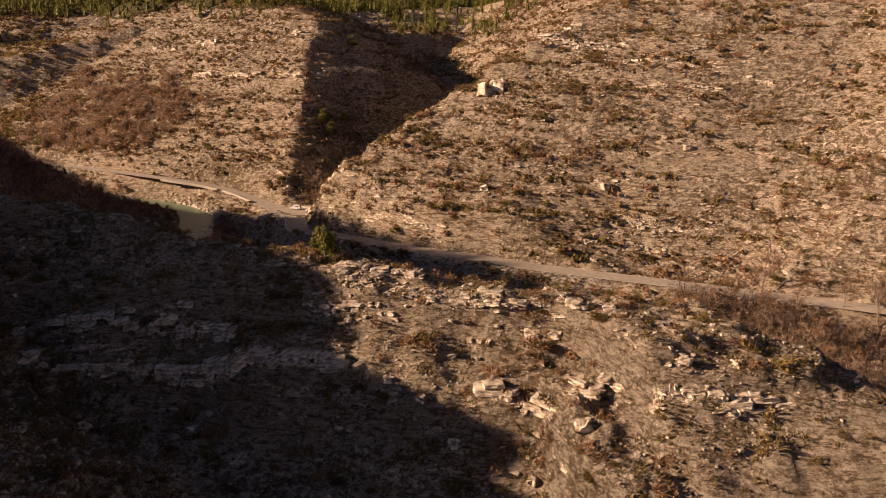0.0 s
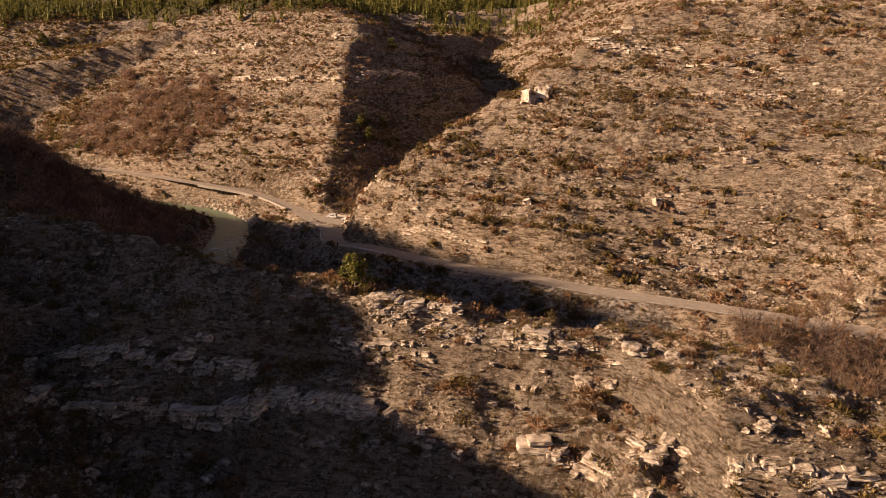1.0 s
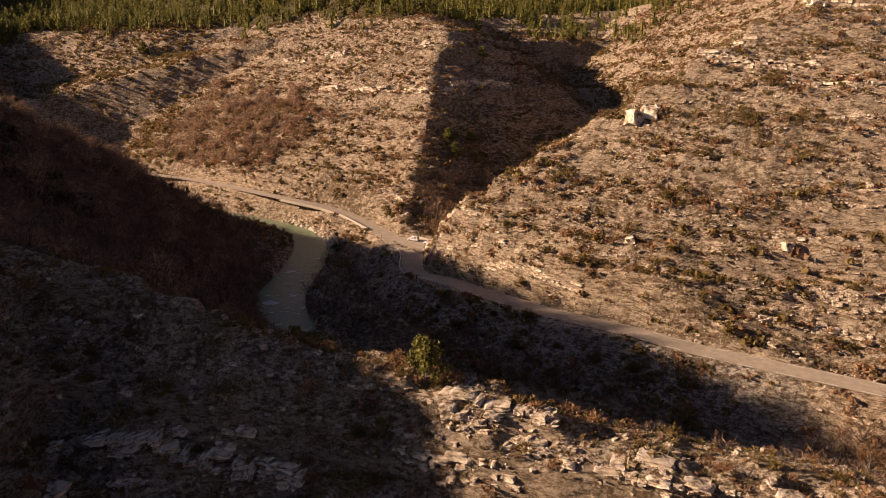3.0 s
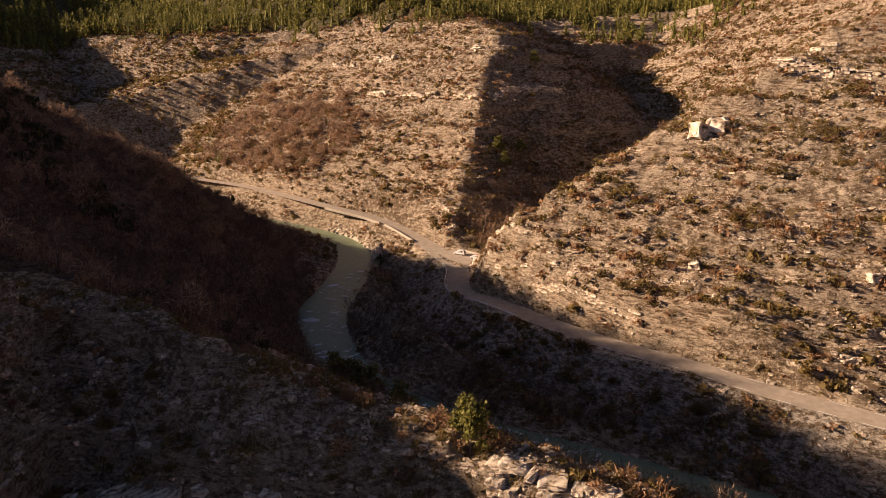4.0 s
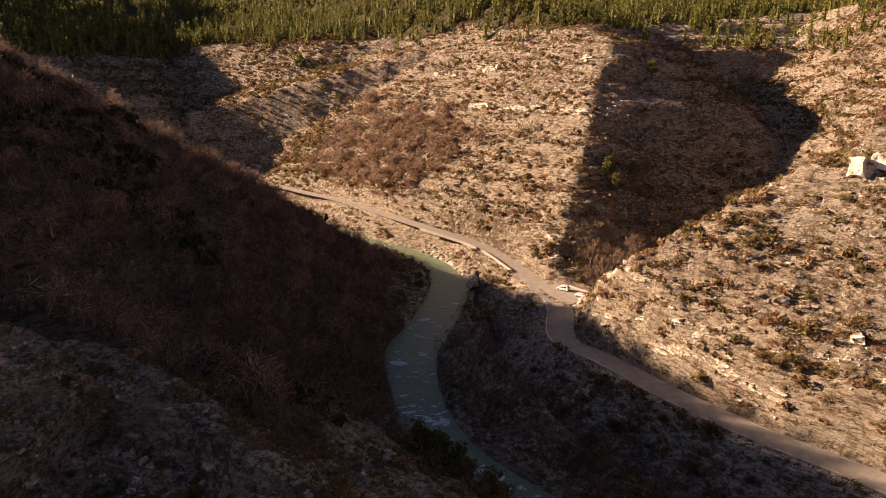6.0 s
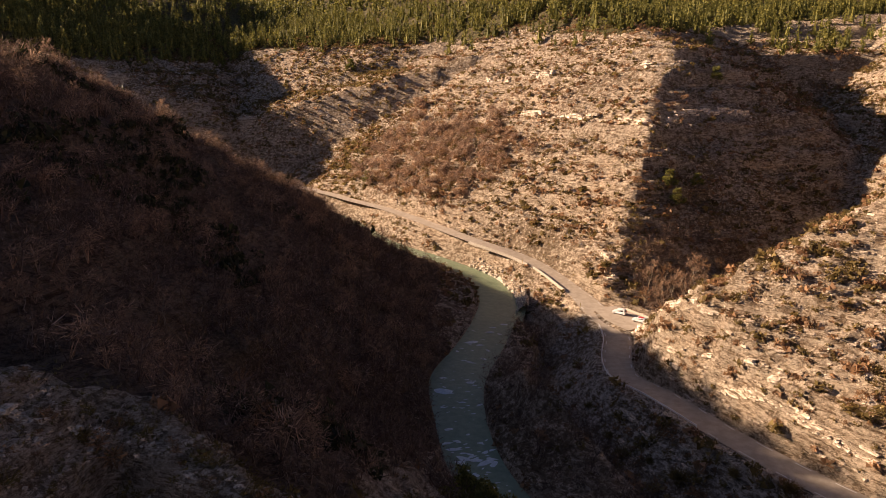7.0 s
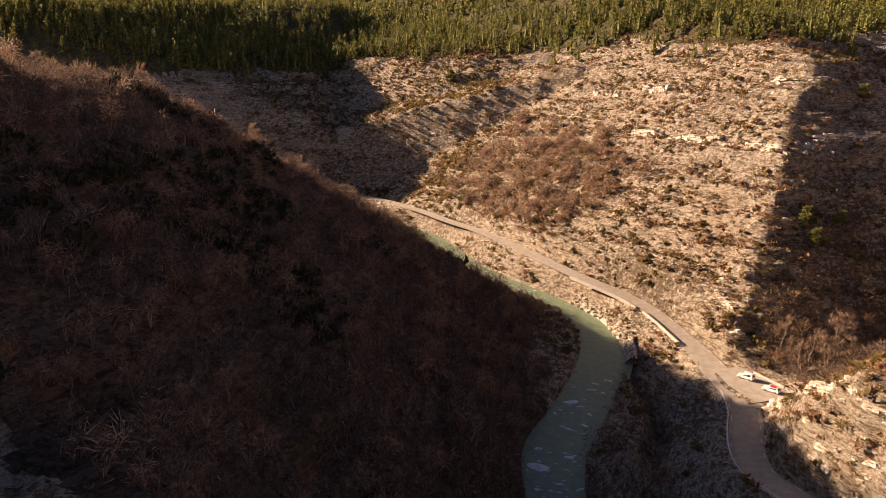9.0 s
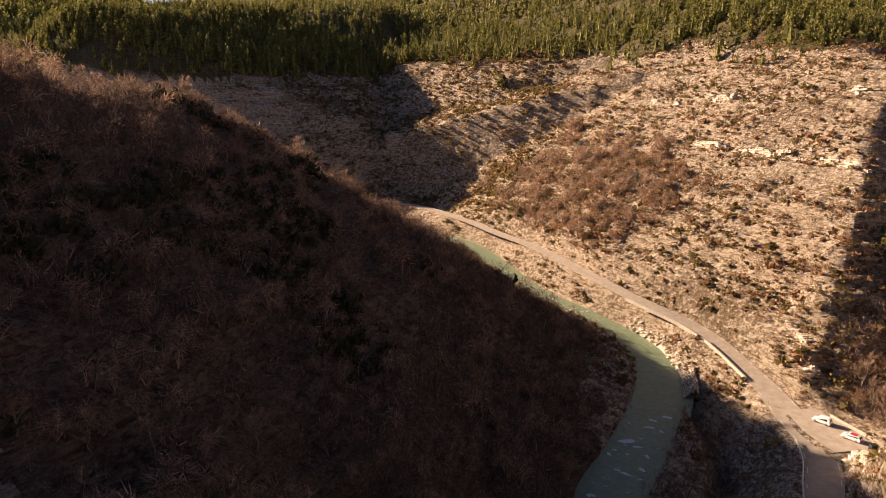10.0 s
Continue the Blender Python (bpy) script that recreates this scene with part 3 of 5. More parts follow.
def pine_shape(tufts_=58, width=0.24, bare=0.1, size=0.055):
    """A pine about 1 high: stem, shaded heart and many small tufts of needles on a tapering, uneven crown."""
    f = rng.uniform(0, 1, tufts_) ** 1.15
    a = rng.uniform(0, 2 * np.pi, tufts_)
    lump = 1 + 0.25 * np.sin(2 * a + rng.uniform(0, 6)) + 0.25 * np.sin(13 * f + rng.uniform(0, 6))
    r = width * lump * (1.03 - f) ** 0.7 * np.minimum(1, 0.6 + 3 * f) * rng.uniform(0.6, 1.12, tufts_)
    c = np.stack([np.cos(a) * r, np.sin(a) * r, bare + (0.97 - bare) * f], 1)
    v, _ = leaf_cards(c, size * (1.25 - 0.6 * f))
    sv, _ = slivers(np.array([(0.0, 0, 0), (0.0, 0, 0), (0, 0, 0.85)]), np.array([(0.0, 0, 0.6), (0, 0, 0.6), (0, 0, 1.03)]), np.array((0.02, 0.02, 0.025)))
    b = np.linspace(0, 2 * np.pi, 5)
    ring = np.stack([np.cos(b), np.sin(b), 0 * b], 1) * width * 0.45 + (0, 0, bare + 0.06)
    core = np.stack([ring[:-1], ring[1:], np.tile((0.0, 0, 0.85), (4, 1))], 1).reshape(-1, 3)
    v = np.vstack([v, sv, core])
    return v, np.arange(len(v)).reshape(-1, 3)


def crown_shape(twigs=110, lobes=6, thick=0.02, wide=0.5):
    """A leafless round-headed bush about 1 high: stems, and a lobed cloud of fine twigs."""
    vs = []
    for _ in range(lobes):
        a, out = rng.uniform(0, 2 * np.pi), wide * rng.uniform(0.2, 0.62)
        c = np.array((math.cos(a) * out, math.sin(a) * out, rng.uniform(0.35, 0.7)))
        r = rng.uniform(0.2, 0.34)
        d = rng.normal(size=(twigs // lobes, 3))
        d[:, 2] = d[:, 2] * 0.8 + 0.25
        d /= np.linalg.norm(d, axis=1)[:, None]
        vs.append(slivers(c + d * r * rng.uniform(0.3, 0.75, (len(d), 1)), c + (d + rng.normal(0, 0.15, d.shape)) * r * rng.uniform(0.9, 1.25, (len(d), 1)), thick * rng.uniform(0.6, 1.4, len(d)))[0])
        vs.append(slivers(np.zeros((1, 3)), c[None], np.array((0.02,)))[0])
    v = np.vstack(vs)
    return v, np.arange(len(v)).reshape(-1, 3)


def slab_shape():
    """A broken slab of bedded rock, 1 long."""
    v = np.array([(a, b, c) for c in (0, 1) for a, b in ((-0.5, -0.3), (0.5, -0.3), (0.5, 0.3), (-0.5, 0.3))], float) * (1, 1, 0.26)
    v += rng.uniform(-0.09, 0.09, v.shape) * (1.2, 1, 0.5)
    q = ((0, 3, 2, 1), (4, 5, 6, 7), (0, 1, 5, 4), (1, 2, 6, 5), (2, 3, 7, 6), (3, 0, 4, 7))
    return v, np.array([t for a, b, c, d in q for t in ((a, b, c), (a, c, d))])


def joined(shapes, x, y, scale, sink=0.0, lean=0.0, squash=None, turn=None):
    """Copies of the shapes at the places on the ground, in one pair of arrays."""
    z = height(x, y)
    vs, fs, base = [], [], 0
    pick = rng.integers(0, len(shapes), len(x))
    turn = rng.uniform(0, 2 * np.pi, len(x)) if turn is None else turn
    for i, (v, f) in enumerate(shapes):
        k = np.nonzero(pick == i)[0]
        if not len(k):
            continue
        c, s_ = np.cos(turn[k])[:, None], np.sin(turn[k])[:, None]
        sc = scale[k][:, None]
        px = (v[None, :, 0] * c - v[None, :, 1] * s_) * sc
        py = (v[None, :, 0] * s_ + v[None, :, 1] * c) * sc
        pz = np.repeat(v[None, :, 2], len(k), 0) * sc
        if squash is not None:
            pz = pz * squash[k][:, None]
        if lean:
            px = px + pz * rng.normal(0, lean, (len(k), 1))
            py = py + pz * rng.normal(0, lean, (len(k), 1))
        out = np.stack([px + x[k][:, None], py + y[k][:, None], pz + z[k][:, None] - sink * sc], -1)
        vs.append(out.reshape(-1, 3))
        fs.append((f[None] + (np.arange(len(k)) * len(v))[:, None, None] + base).reshape(-1, 3))
        base += len(k) * len(v)
    return np.vstack(vs), np.vstack(fs)


def stuff(name, arrays, mat, label, category):
    ob = new(name, mesh_from(name, *arrays))
    ob.data.materials.append(mat)
    return tagged(ob, label, category, kind="stuff")


def places(n, x0, x1, y0, y1):
    return rng.uniform(x0, x1, n), rng.uniform(y0, y1, n)


def off_road(x, y, gap=1.0):
    d, _, h = along(ROAD, x, y)
    e, _, k = along(APRON, x, y)
    r, _, w = along(RIVER, x, y)
    return (d > h + gap) & (e > k + gap) & (r > w + 1.0)


def rows_of(*sets):
    return np.concatenate([a for a, _ in sets]), np.concatenate([b for _, b in sets])


def on_scree(x, y):
    """Bare pale chutes of fine scree, where nothing grows."""
    out = np.zeros(np.shape(x), bool)
    for a, b, r in ((111, 145, 5.5), (118, 140.5, 5), (107, 151, 4), (104, 141, 3.5), (124, 147, 4), (20, 318, 5), (8, 331, 5)):
        out |= np.hypot(x - a, y - b) < r * (1 + 0.5 * fbm(x, y, 6, 2, 181))
    return out


def kept(x, y, share, seed, size=18, gap=1.0):
    """Thins places out: clumps and gaps at two scales, none on road or water."""
    f = 0.5 + 0.5 * fbm(x, y, size, 3, seed, 0.6)
    k = (rng.uniform(0, 1, len(x)) < share * smooth(0.12, 0.62, f)) & off_road(x, y, gap)
    k &= ~on_scree(x, y)
    return x[k], y[k]


def take(xy, mask):
    return xy[0][mask], xy[1][mask]


near_shrubs = [leafy_shape(36, 0.032, 28, 0.14, 4) for _ in range(9)]
shrubs = [leafy_shape(14, 0.06, 18, 0.24, 3) for _ in range(9)]
far_shrubs = [leafy_shape(6, 0.16, 8, 0.36, 2) for _ in range(9)]
small_shrubs = [spray_shape(16, 0.13, 0.9, 2) for _ in range(8)]
tufts = [tuft_shape() for _ in range(8)]
stones = [(v * (0.55, 0.85, 1.5), f) for v, f in (slab_shape() for _ in range(14))]
bares = [bare_shape(6, 26, 0.45, 0.016, 0.012) for _ in range(10)]
hill_puffs = [puff_shape(66, 0.0105, 0.5, 6, 0.14) for _ in range(10)]
bushy = [puff_shape(170, 0.006, 0.55, 7, 0.11) for _ in range(6)]
puffs = [puff_shape(80, 0.016, 0.62, 5, 0.14) for _ in range(8)]
pines = [pine_shape(64, rng.uniform(0.2, 0.32), rng.uniform(0.04, 0.16)) for _ in range(16)]
crowns = [crown_shape(170, 6, 0.02) for _ in range(10)]
fine_crowns = [crown_shape(210, 7, 0.009) for _ in range(10)]
low_crowns = [crown_shape(75, 3, 0.034, 0.5) for _ in range(10)]

# scrub: on the rib, on the hill above the road, on the spur, beyond
near = places(4600, -62, 64, 46, 118)
bluff_at = places(12500, 12, 185, 95, 235)
spur_at = places(24000, -130, 130, 250, 480)
far_at = places(20000, -300, -95, 395, 560)
pool = [kept(*near, 0.7, 101, 10), kept(*bluff_at, 0.75, 103, 14), kept(*spur_at, 0.95, 105, 16), kept(*far_at, 0.85, 107, 16), kept(*places(3200, -45, 75, 112, 300), 0.8, 108, 12), kept(*places(4000, 80, 230, 235, 320), 0.8, 106, 14), kept(*places(9000, 120, 210, 320, 460), 0.85, 106, 14)]
xy = rows_of(*pool)
xy = take(xy, ~on_inner(*xy))
k = rng.uniform(0, 1, len(xy[0])) + 0.35 * fbm(*xy, 25, 2, 109)
ev = take(xy, k < 0.6)
sc = rng.lognormal(-0.5, 0.58, len(ev[0]))
def near_and_far(xy, sizes):
    """Fine shrubs on the nearer slopes, coarser ones far off."""
    sizes = sizes * np.where((xy[1] > 118) & (xy[1] < 235), 1.35, np.where(xy[1] > 235, 1.3, 1.1))
    band = np.where(xy[1] < 118, 0, np.where(xy[1] < 235, 1, 2))
    vs, fs, base = [], [], 0
    for i, kind in enumerate((near_shrubs, shrubs, far_shrubs)):
        v, f = joined(kind, *take(xy, band == i), sizes[band == i], 0.05)
        vs.append(v)
        fs.append(f + base)
        base += len(v)
    return np.vstack(vs), np.vstack(fs)


stuff("evergreen_scrub", near_and_far(ev, np.clip(sc * (1 + 0.45 * (ev[0] < -100)), 0.25, 2.1)), M_SCRUB, "dark olive evergreen scrub dotted over the stony slopes", "scrub")
ru = take(xy, k >= 0.6)
sc = rng.lognormal(-0.35, 0.58, len(ru[0]))
stuff("russet_scrub", near_and_far(ru, np.clip(sc, 0.35, 2.0)), M_RUSSET, "rust-brown winter scrub oak on the stony slopes", "scrub")

big_at = rows_of(places(5200, 14, 190, 95, 245), places(5200, -135, 110, 255, 450), places(700, -58, 60, 50, 116))
big_at = take(big_at, ~on_inner(*big_at) & off_road(*big_at, 1.5) & (fbm(*big_at, 20, 3, 171) > 0.1 + 0.25 * rng.uniform(-1, 1, len(big_at[0]))) & (height(*big_at) > 12) & ~on_scree(*big_at))
k = rng.uniform(0, 1, len(big_at[0])) + 0.6 * fbm(*big_at, 30, 2, 173)
for name, mat, pickd, label in (("bare_brown_bushes", M_RUSSET, k > 0.55, "leafless rust-brown bushes in loose groups on the slope"), ("olive_bushes", M_SCRUB, k <= 0.55, "rounded olive-brown bushes in loose groups on the slope")):
    at = take(big_at, pickd)
    stuff(name, joined(low_crowns, *at, np.clip(rng.lognormal(0.62, 0.38, len(at[0])), 0.9, 4.0), 0.06, 0.05, squash=rng.uniform(0.6, 0.95, len(at[0]))), mat, label, "scrub")

# small cushions and grass tufts
xy = rows_of(kept(*places(16000, -60, 62, 48, 128), 0.8, 111, 7, 0.5), kept(*places(12000, 12, 190, 95, 262), 0.7, 113, 9, 0.5),
             kept(*places(7000, -125, 110, 245, 420), 0.6, 115, 12, 0.5))
xy = take(xy, ~on_inner(*xy))
k = rng.uniform(0, 1, len(xy[0]))
cu = take(xy, k < 0.42)
stuff("cushion_scrub", joined(small_shrubs, *cu, rng.uniform(0.16, 0.42, len(cu[0])), 0.05), M_SCRUB, "small dark cushion plants between the stones", "scrub")
gr = take(xy, k >= 0.42)
stuff("dry_grass", joined(tufts, *gr, rng.uniform(0.25, 0.65, len(gr[0])), 0.03), M_GRASS, "straw-coloured dry grass tufts on thin earth", "grass")

# loose stones
xy = rows_of(kept(*places(15000, -62, 64, 48, 118), 0.8, 121, 8, 0.3), kept(*places(22000, 12, 185, 95, 235), 0.8, 123, 12, 0.3),
             kept(*places(14000, -125, 130, 250, 440), 0.7, 125, 15, 0.3))
xy = take(xy, ~on_inner(*xy) | (rng.uniform(0, 1, len(xy[0])) < 0.1))
sc = np.clip(rng.lognormal(-1.15, 0.5, len(xy[0])), 0.14, 1.2)
stuff("scree", joined(stones, *xy, sc, 0.15, 0.3), M_SCREE, "loose angular limestone blocks and scree", "stones")

# thin bedded slabs that crop out along the contours
xy = rows_of(places(30000, 12, 185, 95, 235), places(24000, -125, 100, 255, 440), places(5000, -55, 58, 52, 112), places(4000, -260, -110, 400, 500))
xy = take(xy, ~on_inner(*xy) & off_road(*xy, 0.3))
layer = height(*xy) / 2.9 + 0.5 * fbm(*xy, 70, 2, 161)
xy = take(xy, (layer - np.floor(layer) < 0.22) & (fbm(*xy, 22, 3, 163) > -0.22))
sx_ = height(xy[0] + 1.5, xy[1]) - height(xy[0] - 1.5, xy[1])
sy_ = height(xy[0], xy[1] + 1.5) - height(xy[0], xy[1] - 1.5)
stuff("bedded_slabs", joined([slab_shape() for _ in range(12)], *xy, np.clip(rng.lognormal(-0.35, 0.4, len(xy[0])), 0.3, 1.3), 0.16,
      turn=np.arctan2(sx_, -sy_) + rng.normal(0, 0.2, len(xy[0]))), M_SCREE, "thin broken limestone slabs cropping out in level rows", "stones")

# leafless woods: the shaded hill, the bushy patch on the spur, the river banks
wood = places(10500, -190, -20, 105, 330)
wood = take(wood, on_inner(*wood) & off_road(*wood, 1.5) & (rng.uniform(0, 1, 10500) < 0.25 + 0.95 * smooth(0.3, 0.55, 0.5 + 0.5 * fbm(*wood, 17, 3, 145))))
patch = places(8500, -125, 2, 300, 440)
lobe = ((patch[0] + 58) / 58) ** 2 + ((patch[1] - 366 + 0.75 * (patch[0] + 58)) / 40) ** 2 + 0.8 * fbm(*patch, 16, 3, 141)
patch = take(patch, (lobe < 1) & (height(*patch) > 18) & off_road(*patch, 2.0) & (rng.uniform(0, 1, len(lobe)) < 0.9 * smooth(1.0, 0.6, lobe)))
bank = places(15000, -60, 135, 60, 340)
bd, bw, bh = along(RIVER, *bank)
bank = take(bank, (bd > bh + 1.5) & (bd < bh + 24) & off_road(*bank, 1.2) & (rng.uniform(0, 1, len(bd)) < 0.75) & (height(*bank) < 13) & (along(ROAD, *bank)[0] > 14 + 5 * fbm(*bank, 9, 2, 147)))
split = rng.uniform(0, 1, len(wood[0])) < 0.75
low_wood = take(wood, split)
wood = take(wood, ~split)
stuff("bushy_underwood", joined(hill_puffs, *low_wood, np.clip(rng.lognormal(1.1, 0.45, len(low_wood[0])), 1.0, 6.0), 0.03), M_TWIG, "rounded brown bushes crowding the shaded hillside", "underwood")
old = places(1500, -190, -20, 105, 330)
old = take(old, on_inner(*old) & off_road(*old, 2.0) & (fbm(*old, 20, 3, 153) > -0.05))
stuff("old_bare_wood", joined(fine_crowns, *old, np.clip(rng.lognormal(1.5, 0.3, len(old[0])), 2.4, 7.5), 0.03, 0.08), M_PALE_TWIG, "round-headed leafless trees on the shaded hillside", "wood")
stuff("leafless_wood", joined(bares, *wood, np.clip(rng.lognormal(1.3, 0.3, len(wood[0])), 1.8, 6.5), 0.02, 0.10), M_TWIG, "dense leafless brown wood on the shaded hillside", "wood")
green = places(7500, -190, -20, 105, 330)
green = take(green, on_inner(*green) & off_road(*green, 2.0) & (fbm(*green, 24, 3, 149) > 0.08))
stuff("evergreen_underwood", joined(shrubs, *green, np.clip(rng.lognormal(0.65, 0.35, len(green[0])), 0.9, 3.6), 0.03, squash=rng.uniform(0.9, 1.5, len(green[0]))), M_DARK_LEAF, "dark green box and juniper clumps between the bare bushes", "underwood")
copse = places(1200, 60, 128, 58, 114)
copse = take(copse, off_road(*copse, 2.0) & (height(*copse) < 13))
stuff("river_copse", joined(bushy, *copse, rng.uniform(3.0, 7.5, len(copse[0])), 0.02, 0.08), M_TWIG, "dense leafless copse filling the valley floor by the river", "copse")
crest = places(7000, -190, -70, 150, 300)
one, two = -0.701 * crest[0] - 0.137 * crest[1] + 12.9, 57 - 0.11 * (crest[0] + 110) - 0.921 * (crest[1] - 247)
crest = take(crest, (np.abs(one - two) < 6) & (one > 20))
stuff("crest_thicket", joined(puffs, *crest, rng.uniform(1.4, 3.8, len(crest[0])), 0.02, 0.10), M_PALE_TWIG, "pinkish leafless bushes along the sunlit crest", "thicket")
mouth = places(420, 20, 56, 236, 285)
mouth = take(mouth, off_road(*mouth, 2.5) & (mouth[0] > 25 - 0.4 * (mouth[1] - 246)) & (height(*mouth) < 24))
brow = places(1500, 20, 150, 190, 330)
brow = take(brow, (np.abs(0.402 * brow[0] + 0.586 * brow[1] - 93.5 - (26 + 0.62 * (brow[0] - 17) - 0.5 * (brow[1] - 193))) < 7) & off_road(*brow, 2.5) & (height(*brow) > 14))
stuff("brow_brush", joined(puffs, *brow, rng.uniform(0.8, 2.4, len(brow[0])), 0.03, 0.1), M_GRASS, "pale straw-coloured brush along the brow of the hill", "scrub")
stuff("layby_thicket", joined(puffs, *mouth, rng.uniform(1.5, 4.5, len(mouth[0])), 0.02, 0.08), M_TWIG, "dark leafless thicket at the mouth of the side valley", "thicket")
some = rng.uniform(0, 1, len(patch[0]))
old, young = take(patch, some < 0.17), take(patch, some > 0.62)
stuff("evergreen_thicket", joined(low_crowns, *take(patch, (some > 0.55) & (some < 0.6)), rng.uniform(1.5, 3.5, int(((some > 0.55) & (some < 0.6)).sum())), 0.02, 0.05), M_SCRUB, "dark olive evergreen bushes within the bare thicket", "thicket")
stuff("tall_thicket", joined(crowns, *old, np.clip(rng.lognormal(1.55, 0.25, len(old[0])), 2.8, 7.5), 0.03, 0.08), M_PALE_TWIG, "round-headed leafless trees standing in the reddish thicket", "thicket")
stuff("bushy_thicket", joined(low_crowns, *young, np.clip(rng.lognormal(0.95, 0.35, len(young[0])), 1.3, 4.5), 0.04, 0.08), M_RUSSET, "reddish leafless thicket on the sunlit spur", "thicket")
stuff("riverside_thicket", joined(hill_puffs, *bank, rng.uniform(1.6, 5.0, len(bank[0])) * (1 - 0.55 * smooth(235, 255, bank[1])), 0.02, 0.12), M_TWIG, "bare willow thicket along the river banks", "thicket")

# pine woods on the heights
px, py = rows_of(places(7500, -560, 300, 395, 545), places(3600, -560, 300, 545, 700), places(3000, -480, -215, 430, 545))
pz = height(px, py)
edge = wood_edge(px, py) + rng.normal(0, 3.5, len(px))
keep = ((px < 85) | (rng.uniform(0, 1, len(px)) < 0.3) | (py > 520)) & (pz > edge) & (rng.uniform(0, 1, len(px)) < 0.85 * smooth(0.12, 0.4, 0.5 + 0.5 * fbm(px, py, 30, 3, 133)) + 0.15)
# open wood along its lower edge
keep &= (pz > edge + 8) | (rng.uniform(0, 1, len(px)) < 0.35)
px, py = px[keep], py[keep]
stuff("pine_wood", joined(pines, px, py, np.clip(rng.lognormal(2.1, 0.32, len(px)), 2.5, 12), 0.02, 0.03), M_NEEDLE, "olive-green pine wood along the heights", "wood")
qx, qy = rows_of(places(2600, -900, 350, 690, 950), places(2600, -900, -560, 430, 690), places(3000, -1500, 500, 950, 1700))
stuff("distant_wood", joined([pine_shape(16, 0.32, 0.03, 0.12) for _ in range(8)], qx, qy, rng.uniform(9, 15, len(qx)) * (1 + 0.5 * smooth(930, 1000, qy)), 0.02), M_NEEDLE, "dark pine wood covering the distant ridges", "wood")

# ---- single things ----


def at_ground(x, y, dz=0.0):
    return float(height(np.array([x]), np.array([y]))[0]) + dz


def thing(name, x, y, z, turn=0.0, label="", category="", group=""):
    """An empty at the base of a thing, to which its parts belong."""
    ob = new(name)
    ob.matrix_world = pose(x, y, z, 0, 0, turn)
    return tagged(ob, label, category, group)


def part(name, data, mat, parent, label="", m=None):
    """A bmesh or a mesh as one part of a thing, in the thing's own measures."""
    if isinstance(data, bmesh.types.BMesh):
        me = bpy.data.meshes.new(name)
        data.to_mesh(me)
        data.free()
    else:
        me = data
    if mat and not me.materials:
        me.materials.append(mat)
    ob = new(name, me)
    ob.parent = parent
    if m is not None:
        ob.matrix_basis = m
    if label:
        ob["label"] = label
    return ob


def box(sx, sy, sz, bevel=0.0, at=(0, 0, 0)):
    bm = bmesh.new()
    bmesh.ops.create_cube(bm, size=1.0, matrix=Matrix.Translation(at) @ Matrix.Diagonal((sx, sy, sz, 1)))
    if bevel:
        bmesh.ops.bevel(bm, geom=bm.edges, offset=bevel, segments=2, affect="EDGES", profile=0.5)
    return bm


def rock_block(seed, cuts=3, jag=0.2):
    """A weathered angular block, 1 x 1 x 1, standing on z = 0."""
    bm = bmesh.new()
    bmesh.ops.create_cube(bm, size=1.0)
    bmesh.ops.subdivide_edges(bm, edges=bm.edges, cuts=cuts, use_grid_fill=True)
    for v in bm.verts:
        p = v.co.copy()
        n = noise.noise_vector(p * 1.7 + Vector((seed * 3.1, seed * 1.7, seed)))
        r = max(abs(p.x), abs(p.y), abs(p.z))
        round_ = p.length / max(1e-6, r)
        fine_ = noise.noise_vector(p * 4.3 + Vector((seed, seed * 2.3, 5)))
        v.co = p * (1 - 0.34 * (round_ - 1)) + n * jag + fine_ * 0.06
        v.co.z += 0.5
        # a bedding joint part way up
        if 0.35 < v.co.z < 0.65:
            v.co.x *= 0.94
            v.co.y *= 0.94
    me = bpy.data.meshes.new("block")
    bm.to_mesh(me)
    bm.free()
    me.materials.append(M_STONE)
    return me


BLOCKS = [rock_block(i + 1, 3, 0.28) for i in range(12)]
pick = random.Random(11)


def ledge(points, size, label, count, tall=0.6, jitter=0.6, sink=0.42):
    """A row of bedded blocks along a line on the slope; each block is a piece of its own."""
    line = spline([(a, b, 0.0) for a, b in points], 0.5) if len(points) > 2 else np.array([np.linspace(points[0], points[1], 40)[i] for i in range(40)])
    x0, y0 = line[0][:2]
    top = thing("limestone_ledge", x0, y0, at_ground(x0, y0), 0, label, "rock ledge", "limestone ledges")
    for i in range(count):
        p = line[int((i + pick.random() * 0.8) / count * (len(line) - 1))]
        w = 0.85 * size * pick.choice((0.5, 0.6, 0.75, 0.9, 1.1, 1.4, 1.9)) * pick.uniform(0.85, 1.15)
        x, y = p[0] + pick.uniform(-jitter, jitter), p[1] + pick.uniform(-jitter, jitter)
        d = line[min(len(line) - 1, int(i / count * (len(line) - 1)) + 1)] - line[max(0, int(i / count * (len(line) - 1)) - 1)]
        turn = math.degrees(math.atan2(d[1], d[0])) + pick.uniform(-14, 14)
        h = min(1.7, w * tall * 0.75 * pick.uniform(0.7, 1.3))
        z = at_ground(x, y) - h * sink
        m = pose(x - x0, y - y0, z - top.location.z, pick.uniform(-11, 11), pick.uniform(-11, 11), turn) @ Matrix.Diagonal((w, w * pick.uniform(0.6, 1.0), h, 1))
        part("block", pick.choice(BLOCKS), None, top, "", m)
    return top


